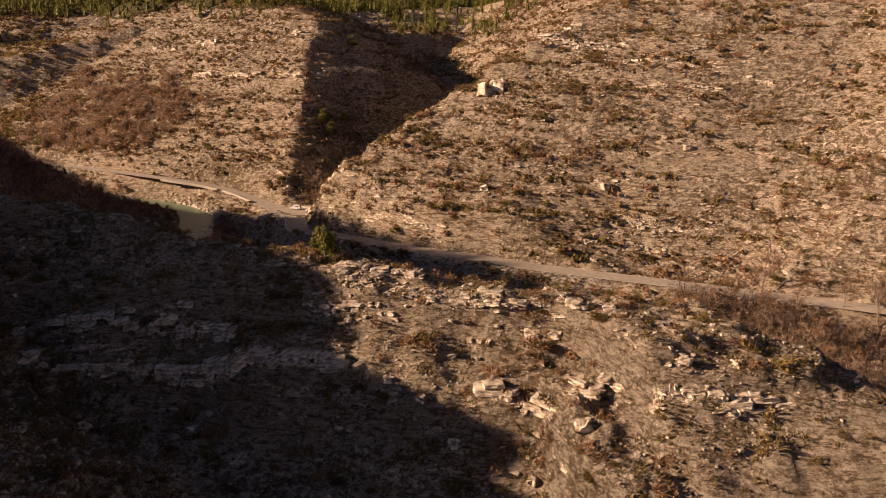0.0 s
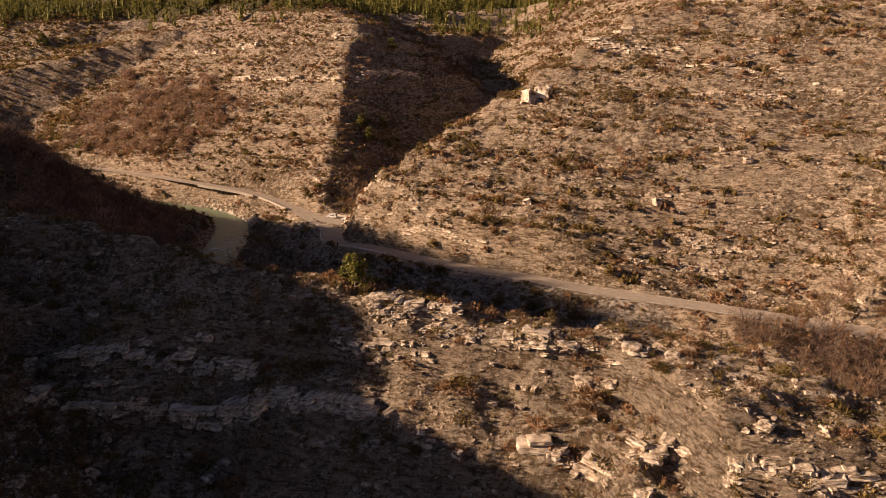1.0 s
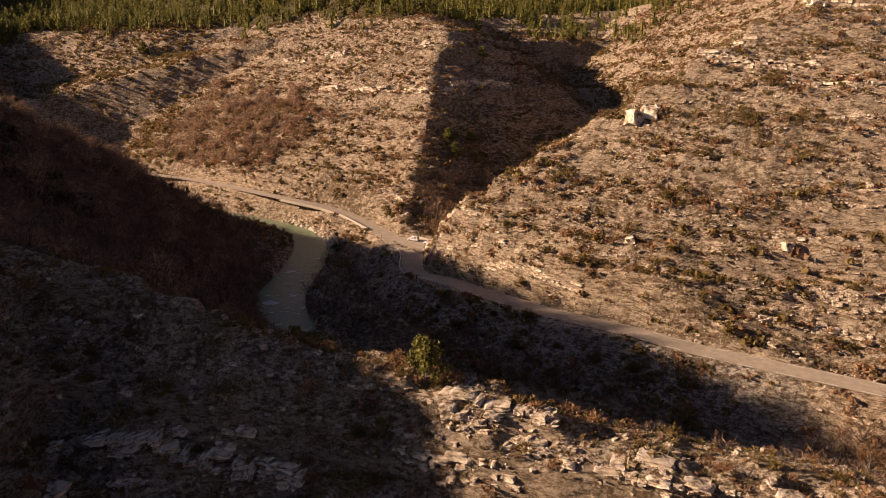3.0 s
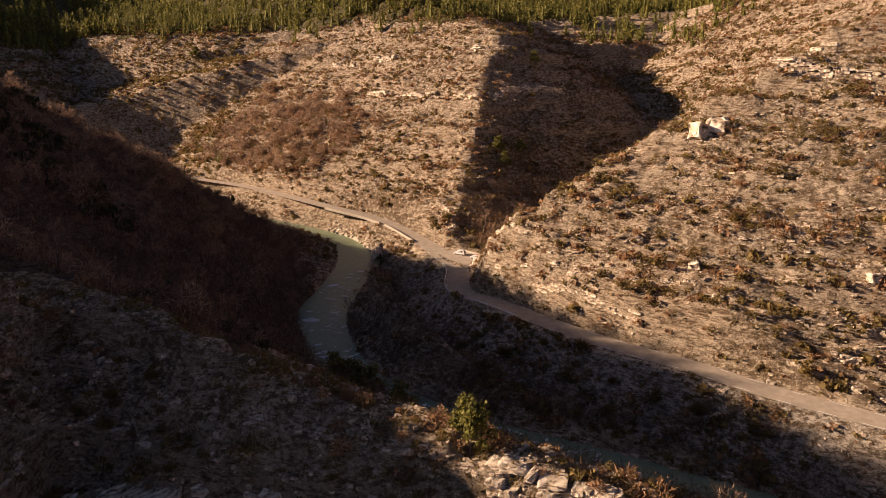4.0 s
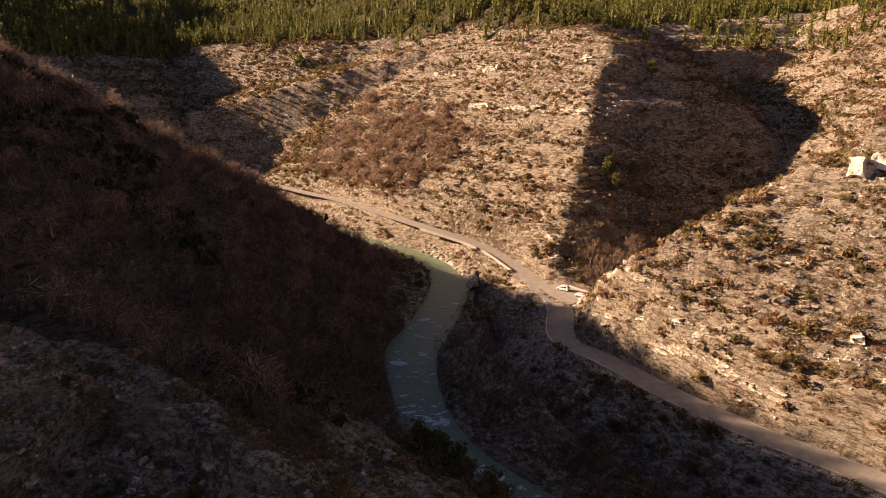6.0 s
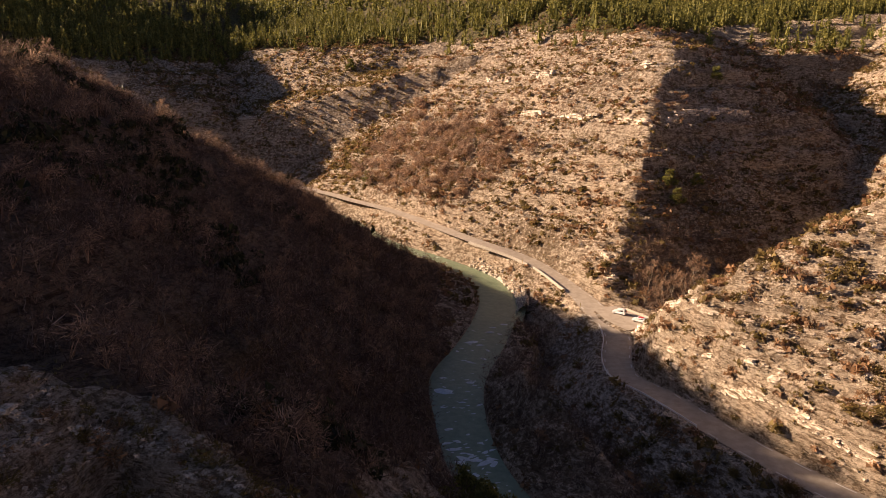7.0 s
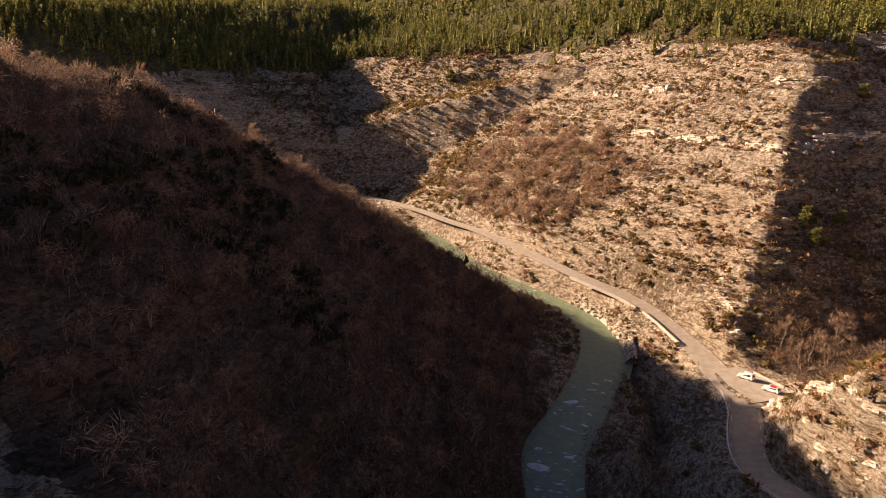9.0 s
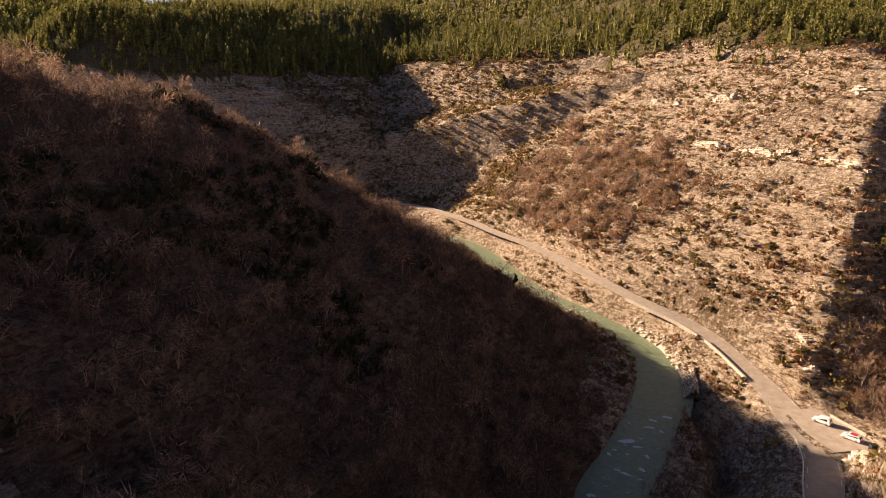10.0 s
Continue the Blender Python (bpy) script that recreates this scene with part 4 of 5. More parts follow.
def bed_block(seed):
    """A squared block of bedded limestone, 1 x 1 x 1 on z = 0, with chipped corners and an uneven face."""
    k = random.Random(seed)
    bm = bmesh.new()
    bmesh.ops.create_cube(bm, size=1.0)
    bmesh.ops.subdivide_edges(bm, edges=bm.edges, cuts=2, use_grid_fill=True)
    for v in bm.verts:
        edge = sum(abs(c) > 0.49 for c in v.co)
        n = noise.noise_vector(v.co * 2.1 + Vector((seed * 2.7, seed, seed * 1.3)))
        v.co = v.co * (1 - (0.0, 0.0, 0.03, 0.10)[edge] * k.uniform(0.5, 1.5)) + n * 0.11
        v.co.z += 0.5
    me = bpy.data.meshes.new("block")
    bm.to_mesh(me)
    bm.free()
    me.materials.append(M_STONE)
    return me


BEDS = [bed_block(40 + i) for i in range(14)]


def rock_band(points, courses, size, label, gaps=0.12, deep=2.2, lift=-0.3):
    """A low natural wall of bedded blocks, course on course, along a line that follows the slope."""
    line = spline([(a, b, 0.0) for a, b in points], 0.4)
    x0, y0 = line[0][:2]
    top = thing("rock_band", x0, y0, at_ground(x0, y0), 0, label, "rock ledge", "limestone rock bands")
    step = np.linalg.norm(np.diff(line[:, :2], axis=0), axis=1)
    way = np.concatenate([[0], np.cumsum(step)])
    ground_z = height(line[:, 0], line[:, 1])
    ground_z = np.convolve(np.pad(ground_z, 6, mode="edge"), np.ones(13) / 13, "valid")
    base = 0.0
    for c in range(courses):
        tall = size * pick.uniform(0.42, 0.66)
        s_ = pick.uniform(-0.5, 0.5)
        while s_ < way[-1]:
            long_ = size * pick.choice((0.6, 0.8, 1.0, 1.3, 1.8, 2.4)) * pick.uniform(0.85, 1.15)
            i = int(np.searchsorted(way, min(way[-1], s_ + long_ / 2)).clip(1, len(line) - 2))
            s_ += long_
            worn = value_noise(np.array([way[i] / 7.0]), np.array([c * 0.35 + x0]), 5)[0]
            if pick.random() < gaps or (c and worn < -0.8 + 0.75 * c / courses):
                continue
            x, y = line[i][:2]
            gx_, gy_ = at_ground(x + 2, y) - at_ground(x - 2, y), at_ground(x, y + 2) - at_ground(x, y - 2)
            up = np.array((gx_, gy_)) / max(1e-6, math.hypot(gx_, gy_))
            back = 0.5 * deep + 0.28 * c + pick.uniform(-0.3, 0.3)
            h = tall * pick.uniform(0.9, 1.12)
            turn = math.degrees(math.atan2(up[1], up[0])) - 90 + pick.uniform(-12, 12)
            m = pose(x + up[0] * back - x0, y + up[1] * back - y0, ground_z[i] + lift + base - top.location.z, pick.uniform(-6, 6), pick.uniform(-5, 5), turn)
            part("block", pick.choice(BEDS + BLOCKS[:6]), None, top, "", m @ Matrix.Diagonal((long_ * 1.04, deep * pick.uniform(0.85, 1.1), h, 1)))
        base += tall * 0.97
    return top


# rock bands on the hill above the road
rock_band([(87, 206.5), (90, 203.5), (94, 200.5), (98, 198), (102, 195.8), (106, 193.5), (110, 191), (114, 188.5)], 4, 1.5, "bright bedded limestone wall below a grassy terrace", 0.08)
rock_band([(105, 187.5), (112, 182), (119, 176.5), (126, 170.5), (134, 163), (140, 156)], 2, 1.1, "thin limestone band along an old track", 0.15)
rock_band([(96, 212), (102, 208), (108, 206)], 2, 1.3, "pale limestone edge at the brow of the hill", 0.15)
rock_band([(122, 213), (128, 210), (136, 205), (145, 198.5), (152, 192)], 4, 1.8, "tall pale limestone wall near the top of the hill", 0.1)
rock_band([(108, 172.3), (114, 169.3), (120, 165.8), (127, 160.5)], 3, 1.0, "thinly bedded limestone band in dry scrub", 0.2)
rock_band([(76, 142.6), (82, 139.5), (88, 136.5), (94, 133)], 3, 1.0, "dark-jointed limestone band low on the slope", 0.25)
rock_band([(87, 143.5), (93, 140.2), (99, 136.6), (106, 131)], 3, 0.9, "dark-jointed limestone band low on the slope", 0.25)
rock_band([(26, 188.6), (30, 183), (34.5, 177), (39, 171), (43.5, 165.2), (47.5, 161)], 3, 1.2, "pale overhanging limestone ledge above the road cutting", 0.06, 2.6, 0.3)
rock_band([(46, 168.5), (52, 165), (57, 161), (62, 156)], 2, 1.1, "broken limestone band above the road cutting", 0.3)
rock_band([(20.3, 228), (19.9, 222), (19.7, 216), (19.7, 210), (20.1, 204), (21.6, 198), (24.5, 192.5)], 5, 1.5, "pale crag cut back beside the road bend", 0.06, 2.4, -0.4)
rock_band([(24.5, 227), (23.8, 219), (23.8, 211), (24.4, 204), (26.5, 198), (29.5, 191.5)], 3, 1.4, "pale bedded crag above the road bend", 0.15, 2.2)
# rock bands on the spur
rock_band([(-22, 367.5), (-12, 358), (-2, 348.5), (8, 338.5), (17, 329.5), (25, 320), (30, 313.5)], 3, 1.5, "long pale limestone band across the sunlit spur", 0.15, 2.6)
rock_band([(33, 322), (42, 329.5), (50, 334.5), (58, 338.8), (68, 343)], 3, 1.5, "long limestone band across the shaded flank", 0.2, 2.6)
rock_band([(-45, 417), (-38, 412), (-32, 408)], 3, 1.9, "pale boulder wall near the wood's edge", 0.2, 2.6)
rock_band([(-21, 399.5), (-16, 394), (-10, 387.5)], 3, 1.7, "pale boulder wall near the wood's edge", 0.25, 2.6)
rock_band([(27, 359), (31, 355.5), (36, 354), (44, 356)], 4, 1.5, "craggy limestone crown on the ridge of the spur", 0.2, 2.4)
rock_band([(-150, 443), (-138, 439.5), (-126, 436), (-116, 436)], 2, 1.5, "low limestone band on the far slope", 0.3, 2.6)
rock_band([(9, 271), (11.5, 266), (14, 260), (15.8, 255)], 3, 1.3, "craggy stepped rock corner beside the road", 0.08, 2.4, -0.6)
# rock bands on the rib nearest to the camera
rock_band([(24, 68.2), (28, 66.3), (32, 63), (36, 61.6), (39, 61)], 3, 1.25, "overhanging limestone band with dark hollows under it", 0.15, 2.4)
rock_band([(39, 55.6), (42, 54), (45, 52.6), (48, 51.6), (53, 51)], 4, 1.2, "massive pale limestone head of the rib", 0.04, 2.8, -0.2)
rock_band([(5, 90), (9, 88.6), (13, 87), (17.5, 85.2), (22, 83.6)], 2, 1.1, "tumbled limestone crest lit by low sun", 0.25)
rock_band([(6, 85.6), (10, 83.2), (13.5, 81.4), (17, 80.2)], 4, 1.1, "tumbled limestone crest lit by low sun", 0.15)
rock_band([(22, 80.3), (26, 77.9), (30, 76.6)], 2, 1.2, "tumbled limestone crest lit by low sun", 0.2)
rock_band([(-28, 89), (-22, 87), (-16, 85.6), (-9.5, 83), (-3, 80.4)], 4, 1.3, "shaded limestone cliff band on the rib", 0.1, 2.6)
rock_band([(-27, 94), (-21, 92), (-14, 90), (-8, 88), (-3, 86)], 3, 1.3, "shaded limestone cliff band on the rib", 0.2, 2.4)
rock_band([(-4, 83.8), (0, 81), (4, 79.2), (8, 77.4), (12.5, 74.2)], 3, 1.2, "shaded limestone cliff band on the rib", 0.2, 2.4)
rock_band([(-50, 112.5), (-47, 112), (-44, 112.8), (-41, 115.5)], 3, 1.0, "grey weathered limestone pavement at the edge of the wood", 0.2, 2.0)
# ledges on the hill above the road
ledge([(24, 193), (33, 183), (42, 174), (52, 167)], 1.3, "broken limestone ledge with dry scrub on it", 20, 0.5, 1.0)
ledge([(117, 182), (125, 179), (133, 175)], 1.6, "low limestone band in dry scrub", 14, 0.6, 0.8)
ledge([(84, 170), (95, 163), (108, 155), (122, 146)], 1.1, "low broken limestone band on the slope", 22, 0.5, 1.2)
ledge([(60, 186), (72, 178), (85, 172)], 1.1, "low broken limestone band on the slope", 16, 0.5, 1.2)
ledge([(78, 150), (90, 142), (103, 132)], 1.2, "limestone band low on the slope beside a dark hollow", 18, 0.6, 0.9)
ledge([(60, 147), (72, 139), (86, 129), (100, 117)], 1.0, "crumbling rock edge above the road", 26, 0.6, 0.7)
ledge([(70, 200), (79, 197), (88, 193), (97, 187), (106, 180)], 1.0, "thin bedded limestone band on the slope", 34, 0.45, 0.6)
ledge([(40, 183), (52, 178), (66, 170), (80, 160), (95, 150)], 0.9, "thin bedded limestone band on the slope", 40, 0.45, 0.6)
# ledges on the spur
# the rib nearest to the camera
ledge([(9, 87), (14, 85), (19, 82.5), (24, 80)], 1.25, "tumbled limestone crest lit by low sun", 34, 0.6, 1.3)
ledge([(27, 79), (33, 75), (39, 71), (44, 68)], 1.3, "tumbled limestone crest lit by low sun", 32, 0.5, 1.5)
ledge([(-32, 97), (-24, 95), (-14, 92), (-6, 90)], 1.1, "low shaded limestone edge on the rib", 24, 0.5, 1.2)

# single boulders
boulder_spots = [(71.0, 196.5, 5.6), (75.0, 195.6, 4.8), (33, 58, 1.9), (21, 66, 1.4), (44, 57, 1.6), (15, 74, 1.3), (18, 70, 1.1),
                 (-8, 78, 1.5), (-20, 80, 1.4), (28, 60, 1.2), (50, 56, 1.5), (38, 74, 1.2), (-30, 96, 1.3), (60, 165, 2.4), (52, 176, 2.0), (88, 152, 2.6), (110, 150, 2.2)]
for x, y, w in boulder_spots:
    b = new("boulder", pick.choice(BLOCKS))
    b.matrix_world = pose(x, y, at_ground(x, y) - 0.3 * w * 0.7, pick.uniform(-8, 8), pick.uniform(-8, 8), pick.uniform(0, 180)) @ Matrix.Diagonal((w, w * 0.8, w * 0.72, 1))
    tagged(b, "pale weathered limestone boulder lying on the slope" if w < 2.7 else "large pale bedded limestone block on the brow of the hill", "boulder", "boulders")


fx, fy = places(500, -40, 56, 52, 108)
for x, y in list(zip(fx, fy))[:170]:
    w = pick.choice((0.35, 0.4, 0.5, 0.65, 0.9)) * pick.uniform(0.8, 1.2)
    b = new("rock", pick.choice(BLOCKS))
    b.matrix_world = pose(x, y, at_ground(x, y) - 0.22 * w, pick.uniform(-20, 20), pick.uniform(-20, 20), pick.uniform(0, 180)) @ Matrix.Diagonal((w, w * 0.75, w * 0.6, 1))
    tagged(b, "loose pale limestone rock on the rocky rib", "rock", "loose rocks on the rib")


# ---- trees and shrubs that stand alone ----


def tube(bm, p, q, r0, r1, sides=6):
    """A tapered limb from p to q."""
    d = (q - p)
    m = d.to_track_quat("Z", "Y").to_matrix()
    rings = []
    for c, r in ((p, r0), (q, r1)):
        rings.append([bm.verts.new(c + m @ Vector((math.cos(a) * r, math.sin(a) * r, 0))) for a in [2 * math.pi * i / sides for i in range(sides)]])
    for i in range(sides):
        bm.faces.new((rings[0][i], rings[0][(i + 1) % sides], rings[1][(i + 1) % sides], rings[1][i]))


def skeleton_tree(tall, limbs, spread, r, seed, up=0.5):
    """Trunk and limbs; returns the meshes and the ends of the limbs."""
    k = random.Random(seed)
    trunk = bmesh.new()
    branch = trunk
    p = Vector((0, 0, -0.3))
    spine = [p.copy()]
    for i in range(5):
        q = p + Vector((k.uniform(-0.06, 0.06) * tall, k.uniform(-0.06, 0.06) * tall, (tall * 0.92 + 0.3) / 5))
        tube(trunk, p, q, r * (1 - i / 5.6), r * (1 - (i + 1) / 5.6))
        p = q
        spine.append(p.copy())
    ends = []
    for i in range(limbs):
        f = k.uniform(0.25, 0.95)
        j = min(4, int(f * 5))
        a = spine[j].lerp(spine[j + 1], f * 5 - j)
        ang = k.uniform(0, 2 * math.pi)
        reach = spread * tall * (1.15 - 0.75 * f) * k.uniform(0.6, 1.1)
        b = a + Vector((math.cos(ang) * reach, math.sin(ang) * reach, reach * up * k.uniform(0.4, 1.4)))
        mid = a.lerp(b, 0.5) + Vector((0, 0, 0.05 * reach))
        tube(branch, a, mid, r * 0.35 * (1.1 - f * 0.6), r * 0.22 * (1.1 - f * 0.6), 4)
        tube(branch, mid, b, r * 0.22 * (1.1 - f * 0.6), r * 0.06, 4)
        ends.append((mid, b))
    return trunk, ends


def pine_tree(name, x, y, tall, seed, label, group=""):
    trunk, ends = skeleton_tree(tall, 34, 0.42, 0.03 * tall, seed, 0.25)
    c = []
    for a, b in ends:
        a, b = np.array(a), np.array(b)
        for f in (0.2, 0.55, 0.8, 1.0, 1.12):
            c.append(a + (b - a) * f + rng.normal(0, 0.055 * tall, (13, 3)) * (1, 1, 0.6))
    c.append(np.array([[0, 0, tall * 0.95]]) + rng.normal(0, 0.05 * tall, (40, 3)))
    top = thing(name, x, y, at_ground(x, y), rng.uniform(0, 360), label, "pine tree", group)
    part("trunk", trunk, M_BARK, top)
    part("crown", mesh_from("crown", *leaf_cards(np.vstack(c), 0.030 * tall)), M_NEEDLE, top, "olive-green needle clumps")
    return top


pine_tree("pine_tree", 10.0, 92.0, 5.4, 3, "single young green pine on the crest of the rocky rib")
small = pine_tree("pine_tree", 34.2, 294.0, 6.5, 5, "young yellow-green pine on the shaded flank", "young pines on the shaded flank")
for x, y, turn, s_ in ((36.4, 288.5, 80, 0.95), (43.5, 300, 200, 0.8), (57, 355, 130, 1.0), (-137.5, 479, 40, 1.25), (-212, 527, 10, 1.3), (-95, 371, 300, 1.0)):
    tree = copy_thing(small, pose(x, y, at_ground(x, y), 0, 0, turn) @ Matrix.Diagonal((s_, s_, s_, 1)))
for i, (x, y) in enumerate(((-9.5, 150, ), (-6.5, 147.5), (-3.0, 146), (1.5, 141.5), (-12, 153))):
    copy_thing(small, pose(x, y, at_ground(x, y), 0, 0, 70 * i) @ Matrix.Diagonal((1.0, 1.0, 1.0 + 0.1 * (i % 3), 1)))["label"] = "dark pine beside the shaded river"


def bare_tree(x, y, tall, seed, label, group, mat=None, twigs=26, spread=0.34):
    trunk, ends = skeleton_tree(tall, 26, spread, 0.018 * tall, seed, 1.1)
    p, q = [], []
    for a, b in ends:
        a, b = np.array(a), np.array(b)
        t = rng.uniform(0.1, 1.0, (twigs, 1))
        s0 = a + (b - a) * t
        p.append(s0)
        q.append(s0 + rng.normal(0, 0.055 * tall, (twigs, 3)) + (b - a) * 0.25 + (0, 0, 0.05 * tall))
    p, q = np.vstack(p), np.vstack(q)
    top = thing("bare_tree", x, y, at_ground(x, y), rng.uniform(0, 360), label, "bare tree", group)
    part("trunk", trunk, M_BARK, top)
    part("crown", mesh_from("crown", *slivers(p, q, rng.uniform(0.5, 1.2, len(p)) * 0.005 * tall)), mat or M_PALE_TWIG, top, "fine leafless twigs")
    return top


g = "bare trees behind the lay-by"
first = bare_tree(27.0, 251.0, 7.5, 21, "leafless pale tree behind the low lay-by wall", g)
second = bare_tree(31.5, 252.5, 9.0, 22, "tall leafless tree at the mouth of the side valley", g)
third = bare_tree(23.5, 249.0, 5.5, 23, "bushy leafless tree behind the parked cars", g, M_RUSSET, 40, 0.45)
for i, (x, y) in enumerate(((34.5, 256), (38, 260), (30, 258), (28, 245), (25.5, 255), (42, 266), (36, 250), (33, 244), (46, 270), (40, 254))):
    s_ = pick.uniform(0.8, 1.25)
    copy_thing((first, second, third)[i % 3], pose(x, y, at_ground(x, y), 0, 0, 37 * i) @ Matrix.Diagonal((s_, s_, s_, 1)))
g = "bare trees by the river bend"
fourth = bare_tree(96.0, 88.0, 8.5, 31, "leafless tree with a pale trunk by the river", g)
fifth = bare_tree(101.0, 93.0, 6.5, 32, "russet leafless tree by the river bend", g, M_RUSSET, 40, 0.45)
for i, (x, y) in enumerate(((92, 96), (99, 84), (104, 90), (108, 84), (88, 101), (95, 101), (111, 90), (104, 79), (90, 92), (113, 78), (84, 106), (99, 98), (80, 98), (86, 86),
                            (118, 84), (76, 108), (108, 96), (91, 84), (96, 80), (102, 86), (83, 92), (78, 92), (94, 92), (106, 103), (100, 108), (90, 106), (98, 90), (110, 76), (86, 98), (82, 102), (115, 95), (120, 90))):
    s_ = pick.uniform(0.75, 1.2)
    copy_thing((fourth, fifth)[i % 2], pose(x, y, at_ground(x, y), 0, 0, 53 * i) @ Matrix.Diagonal((s_, s_, s_, 1)))
g = "bare trees along the shaded crest"
sixth = bare_tree(-138, 220, 4.5, 41, "pale leafless shrubby tree on the hill crest", g, None, 34, 0.5)
for i, (x, y) in enumerate(((-128, 229), (-133, 224), (-121, 236), (-143, 216), (-150, 210), (-115, 242), (-158, 203), (-108, 248), (-146, 207), (-101, 255), (-165, 198), (-95, 261))):
    s_ = pick.uniform(0.6, 1.05)
    copy_thing(sixth, pose(x, y, at_ground(x, y), 0, 0, 71 * i) @ Matrix.Diagonal((s_, s_, s_, 1)))


g = "bare trees on the shaded hill"
wx_, wy_ = places(400, -150, -30, 125, 300)
ok = on_inner(wx_, wy_) & off_road(wx_, wy_, 3)
for i, (x, y) in enumerate(list(zip(wx_[ok], wy_[ok]))[:110]):
    s_ = pick.uniform(0.45, 0.8)
    ob = copy_thing((first, second, third, sixth)[i % 4], pose(x, y, at_ground(x, y), 0, 0, 29 * i) @ Matrix.Diagonal((s_, s_, s_, 1)))
    tagged(ob, "leafless pale-stemmed tree on the shaded hillside", "bare tree", g)


def shrub_thing(name, mat, seed, label, group):
    k = spray_shape(420, 0.026, 0.9, 7)
    stems = bmesh.new()
    for i in range(6):
        a = i * 1.05 + seed
        tube(stems, Vector((0, 0, -0.1)), Vector((math.cos(a) * 0.5, math.sin(a) * 0.5, 0.45)), 0.03, 0.01, 4)
    top = thing(name, 0, 0, -50, 0, label, "shrub", group)
    part("woody_base", stems, M_BARK, top)
    part("foliage", mesh_from("foliage", *k), mat, top)
    return top


kinds = [shrub_thing("evergreen_shrub", M_SCRUB, i, "dark olive evergreen shrub among pale stones", "shrubs on the rocky rib") for i in range(3)]
kinds += [shrub_thing("russet_shrub", M_RUSSET, 5 + i, "rust-brown dry shrub among pale stones", "shrubs on the rocky rib") for i in range(2)]
sx, sy = places(420, -45, 58, 52, 112)
f = 0.5 + 0.5 * fbm(sx, sy, 9, 3, 151)
sx, sy = sx[f > 0.47], sy[f > 0.47]
for i, (x, y) in enumerate(zip(sx[:190], sy[:190])):
    s_ = pick.uniform(0.6, 1.35)
    m = pose(x, y, at_ground(x, y, -0.05), 0, 0, pick.uniform(0, 360)) @ Matrix.Diagonal((s_, s_, s_ * pick.uniform(0.75, 1.1), 1))
    if i < len(kinds):
        kinds[i].matrix_world = m
    else:
        copy_thing(kinds[i % len(kinds)], m)

# dark evergreens on the bank below the road
g = "evergreens on the road bank"
for i, (x, y) in enumerate(((22, 166), (27, 160), (33, 153), (36, 158), (18, 171), (40, 149), (30, 163), (12, 180), (46, 143), (24, 155), (8, 190), (52, 138), (14, 174), (4, 200), (60, 131), (38, 144))):
    s_ = pick.uniform(1.1, 2.0)
    ob = copy_thing(kinds[i % 3], pose(x, y, at_ground(x, y, -0.1), 0, 0, 47 * i) @ Matrix.Diagonal((s_, s_, s_ * 1.35, 1)))
    tagged(ob, "dark evergreen bush on the shaded bank below the road", "shrub", g)

# ---- river, road and what stands beside it ----


def foam_shape():
    k = 9
    a = np.linspace(0, 2 * np.pi, k, endpoint=False)
    r = rng.uniform(0.5, 1.0, k)
    rim = np.stack([np.cos(a) * r, np.sin(a) * r * 0.45, 0 * a], 1)
    v = np.vstack([rim, [(0, 0, 0.16)]])
    return v, np.array([(i, (i + 1) % k, k) for i in range(k)])


def rapids():
    """White crests along the broken water."""
    shapes = [foam_shape() for _ in range(8)]
    vs, fs, base = [], [], 0
    for i in range(4600):
        j = rng.integers(0, len(RIVER) - 1)
        x, y, w, half = RIVER[j]
        fast = 1.0 if 166 < y < 178 else 0.6 if 150 < y < 205 else 0.35 if 200 <= y < 235 else 0.9 if x > 0 and y < 150 and x < 40 else 0.06
        if rng.uniform() > fast:
            continue
        o = rng.uniform(-0.85, 0.85) * half
        t = RIVER[j + 1][:2] - RIVER[j][:2]
        t = t / np.linalg.norm(t)
        c = np.array((x - t[1] * o, y + t[0] * o, w)) + (*rng.uniform(-1, 1, 2), 0.02)
        v, f = shapes[rng.integers(0, 8)]
        s_ = rng.lognormal(-0.35 if 166 < y < 178 else -0.7, 0.6)
        a = math.atan2(t[1], t[0]) + math.pi / 2 + rng.normal(0, 0.4)
        vs.append(np.stack([v[:, 0] * math.cos(a) - v[:, 1] * math.sin(a), v[:, 0] * math.sin(a) + v[:, 1] * math.cos(a), v[:, 2]], 1) * s_ + c)
        fs.append(f + base)
        base += len(v)
    return np.vstack(vs), np.vstack(fs)


stuff("river_foam", rapids(), M_FOAM, "white crests of broken water on the rapids", "foam")


def beside(line, side, gap, y_from, y_to):
    """Places along one side of a line, gap beyond its edge."""
    t = np.gradient(line[:, :2], axis=0)
    t /= np.linalg.norm(t, axis=1)[:, None]
    o = np.stack([-t[:, 1], t[:, 0]], 1) * (side * (line[:, 3] + gap))[:, None]
    p = np.column_stack([line[:, :2] + o, line[:, 2]])
    k = (line[:, 1] < y_from) & (line[:, 1] > y_to)
    return p[k], t[k]



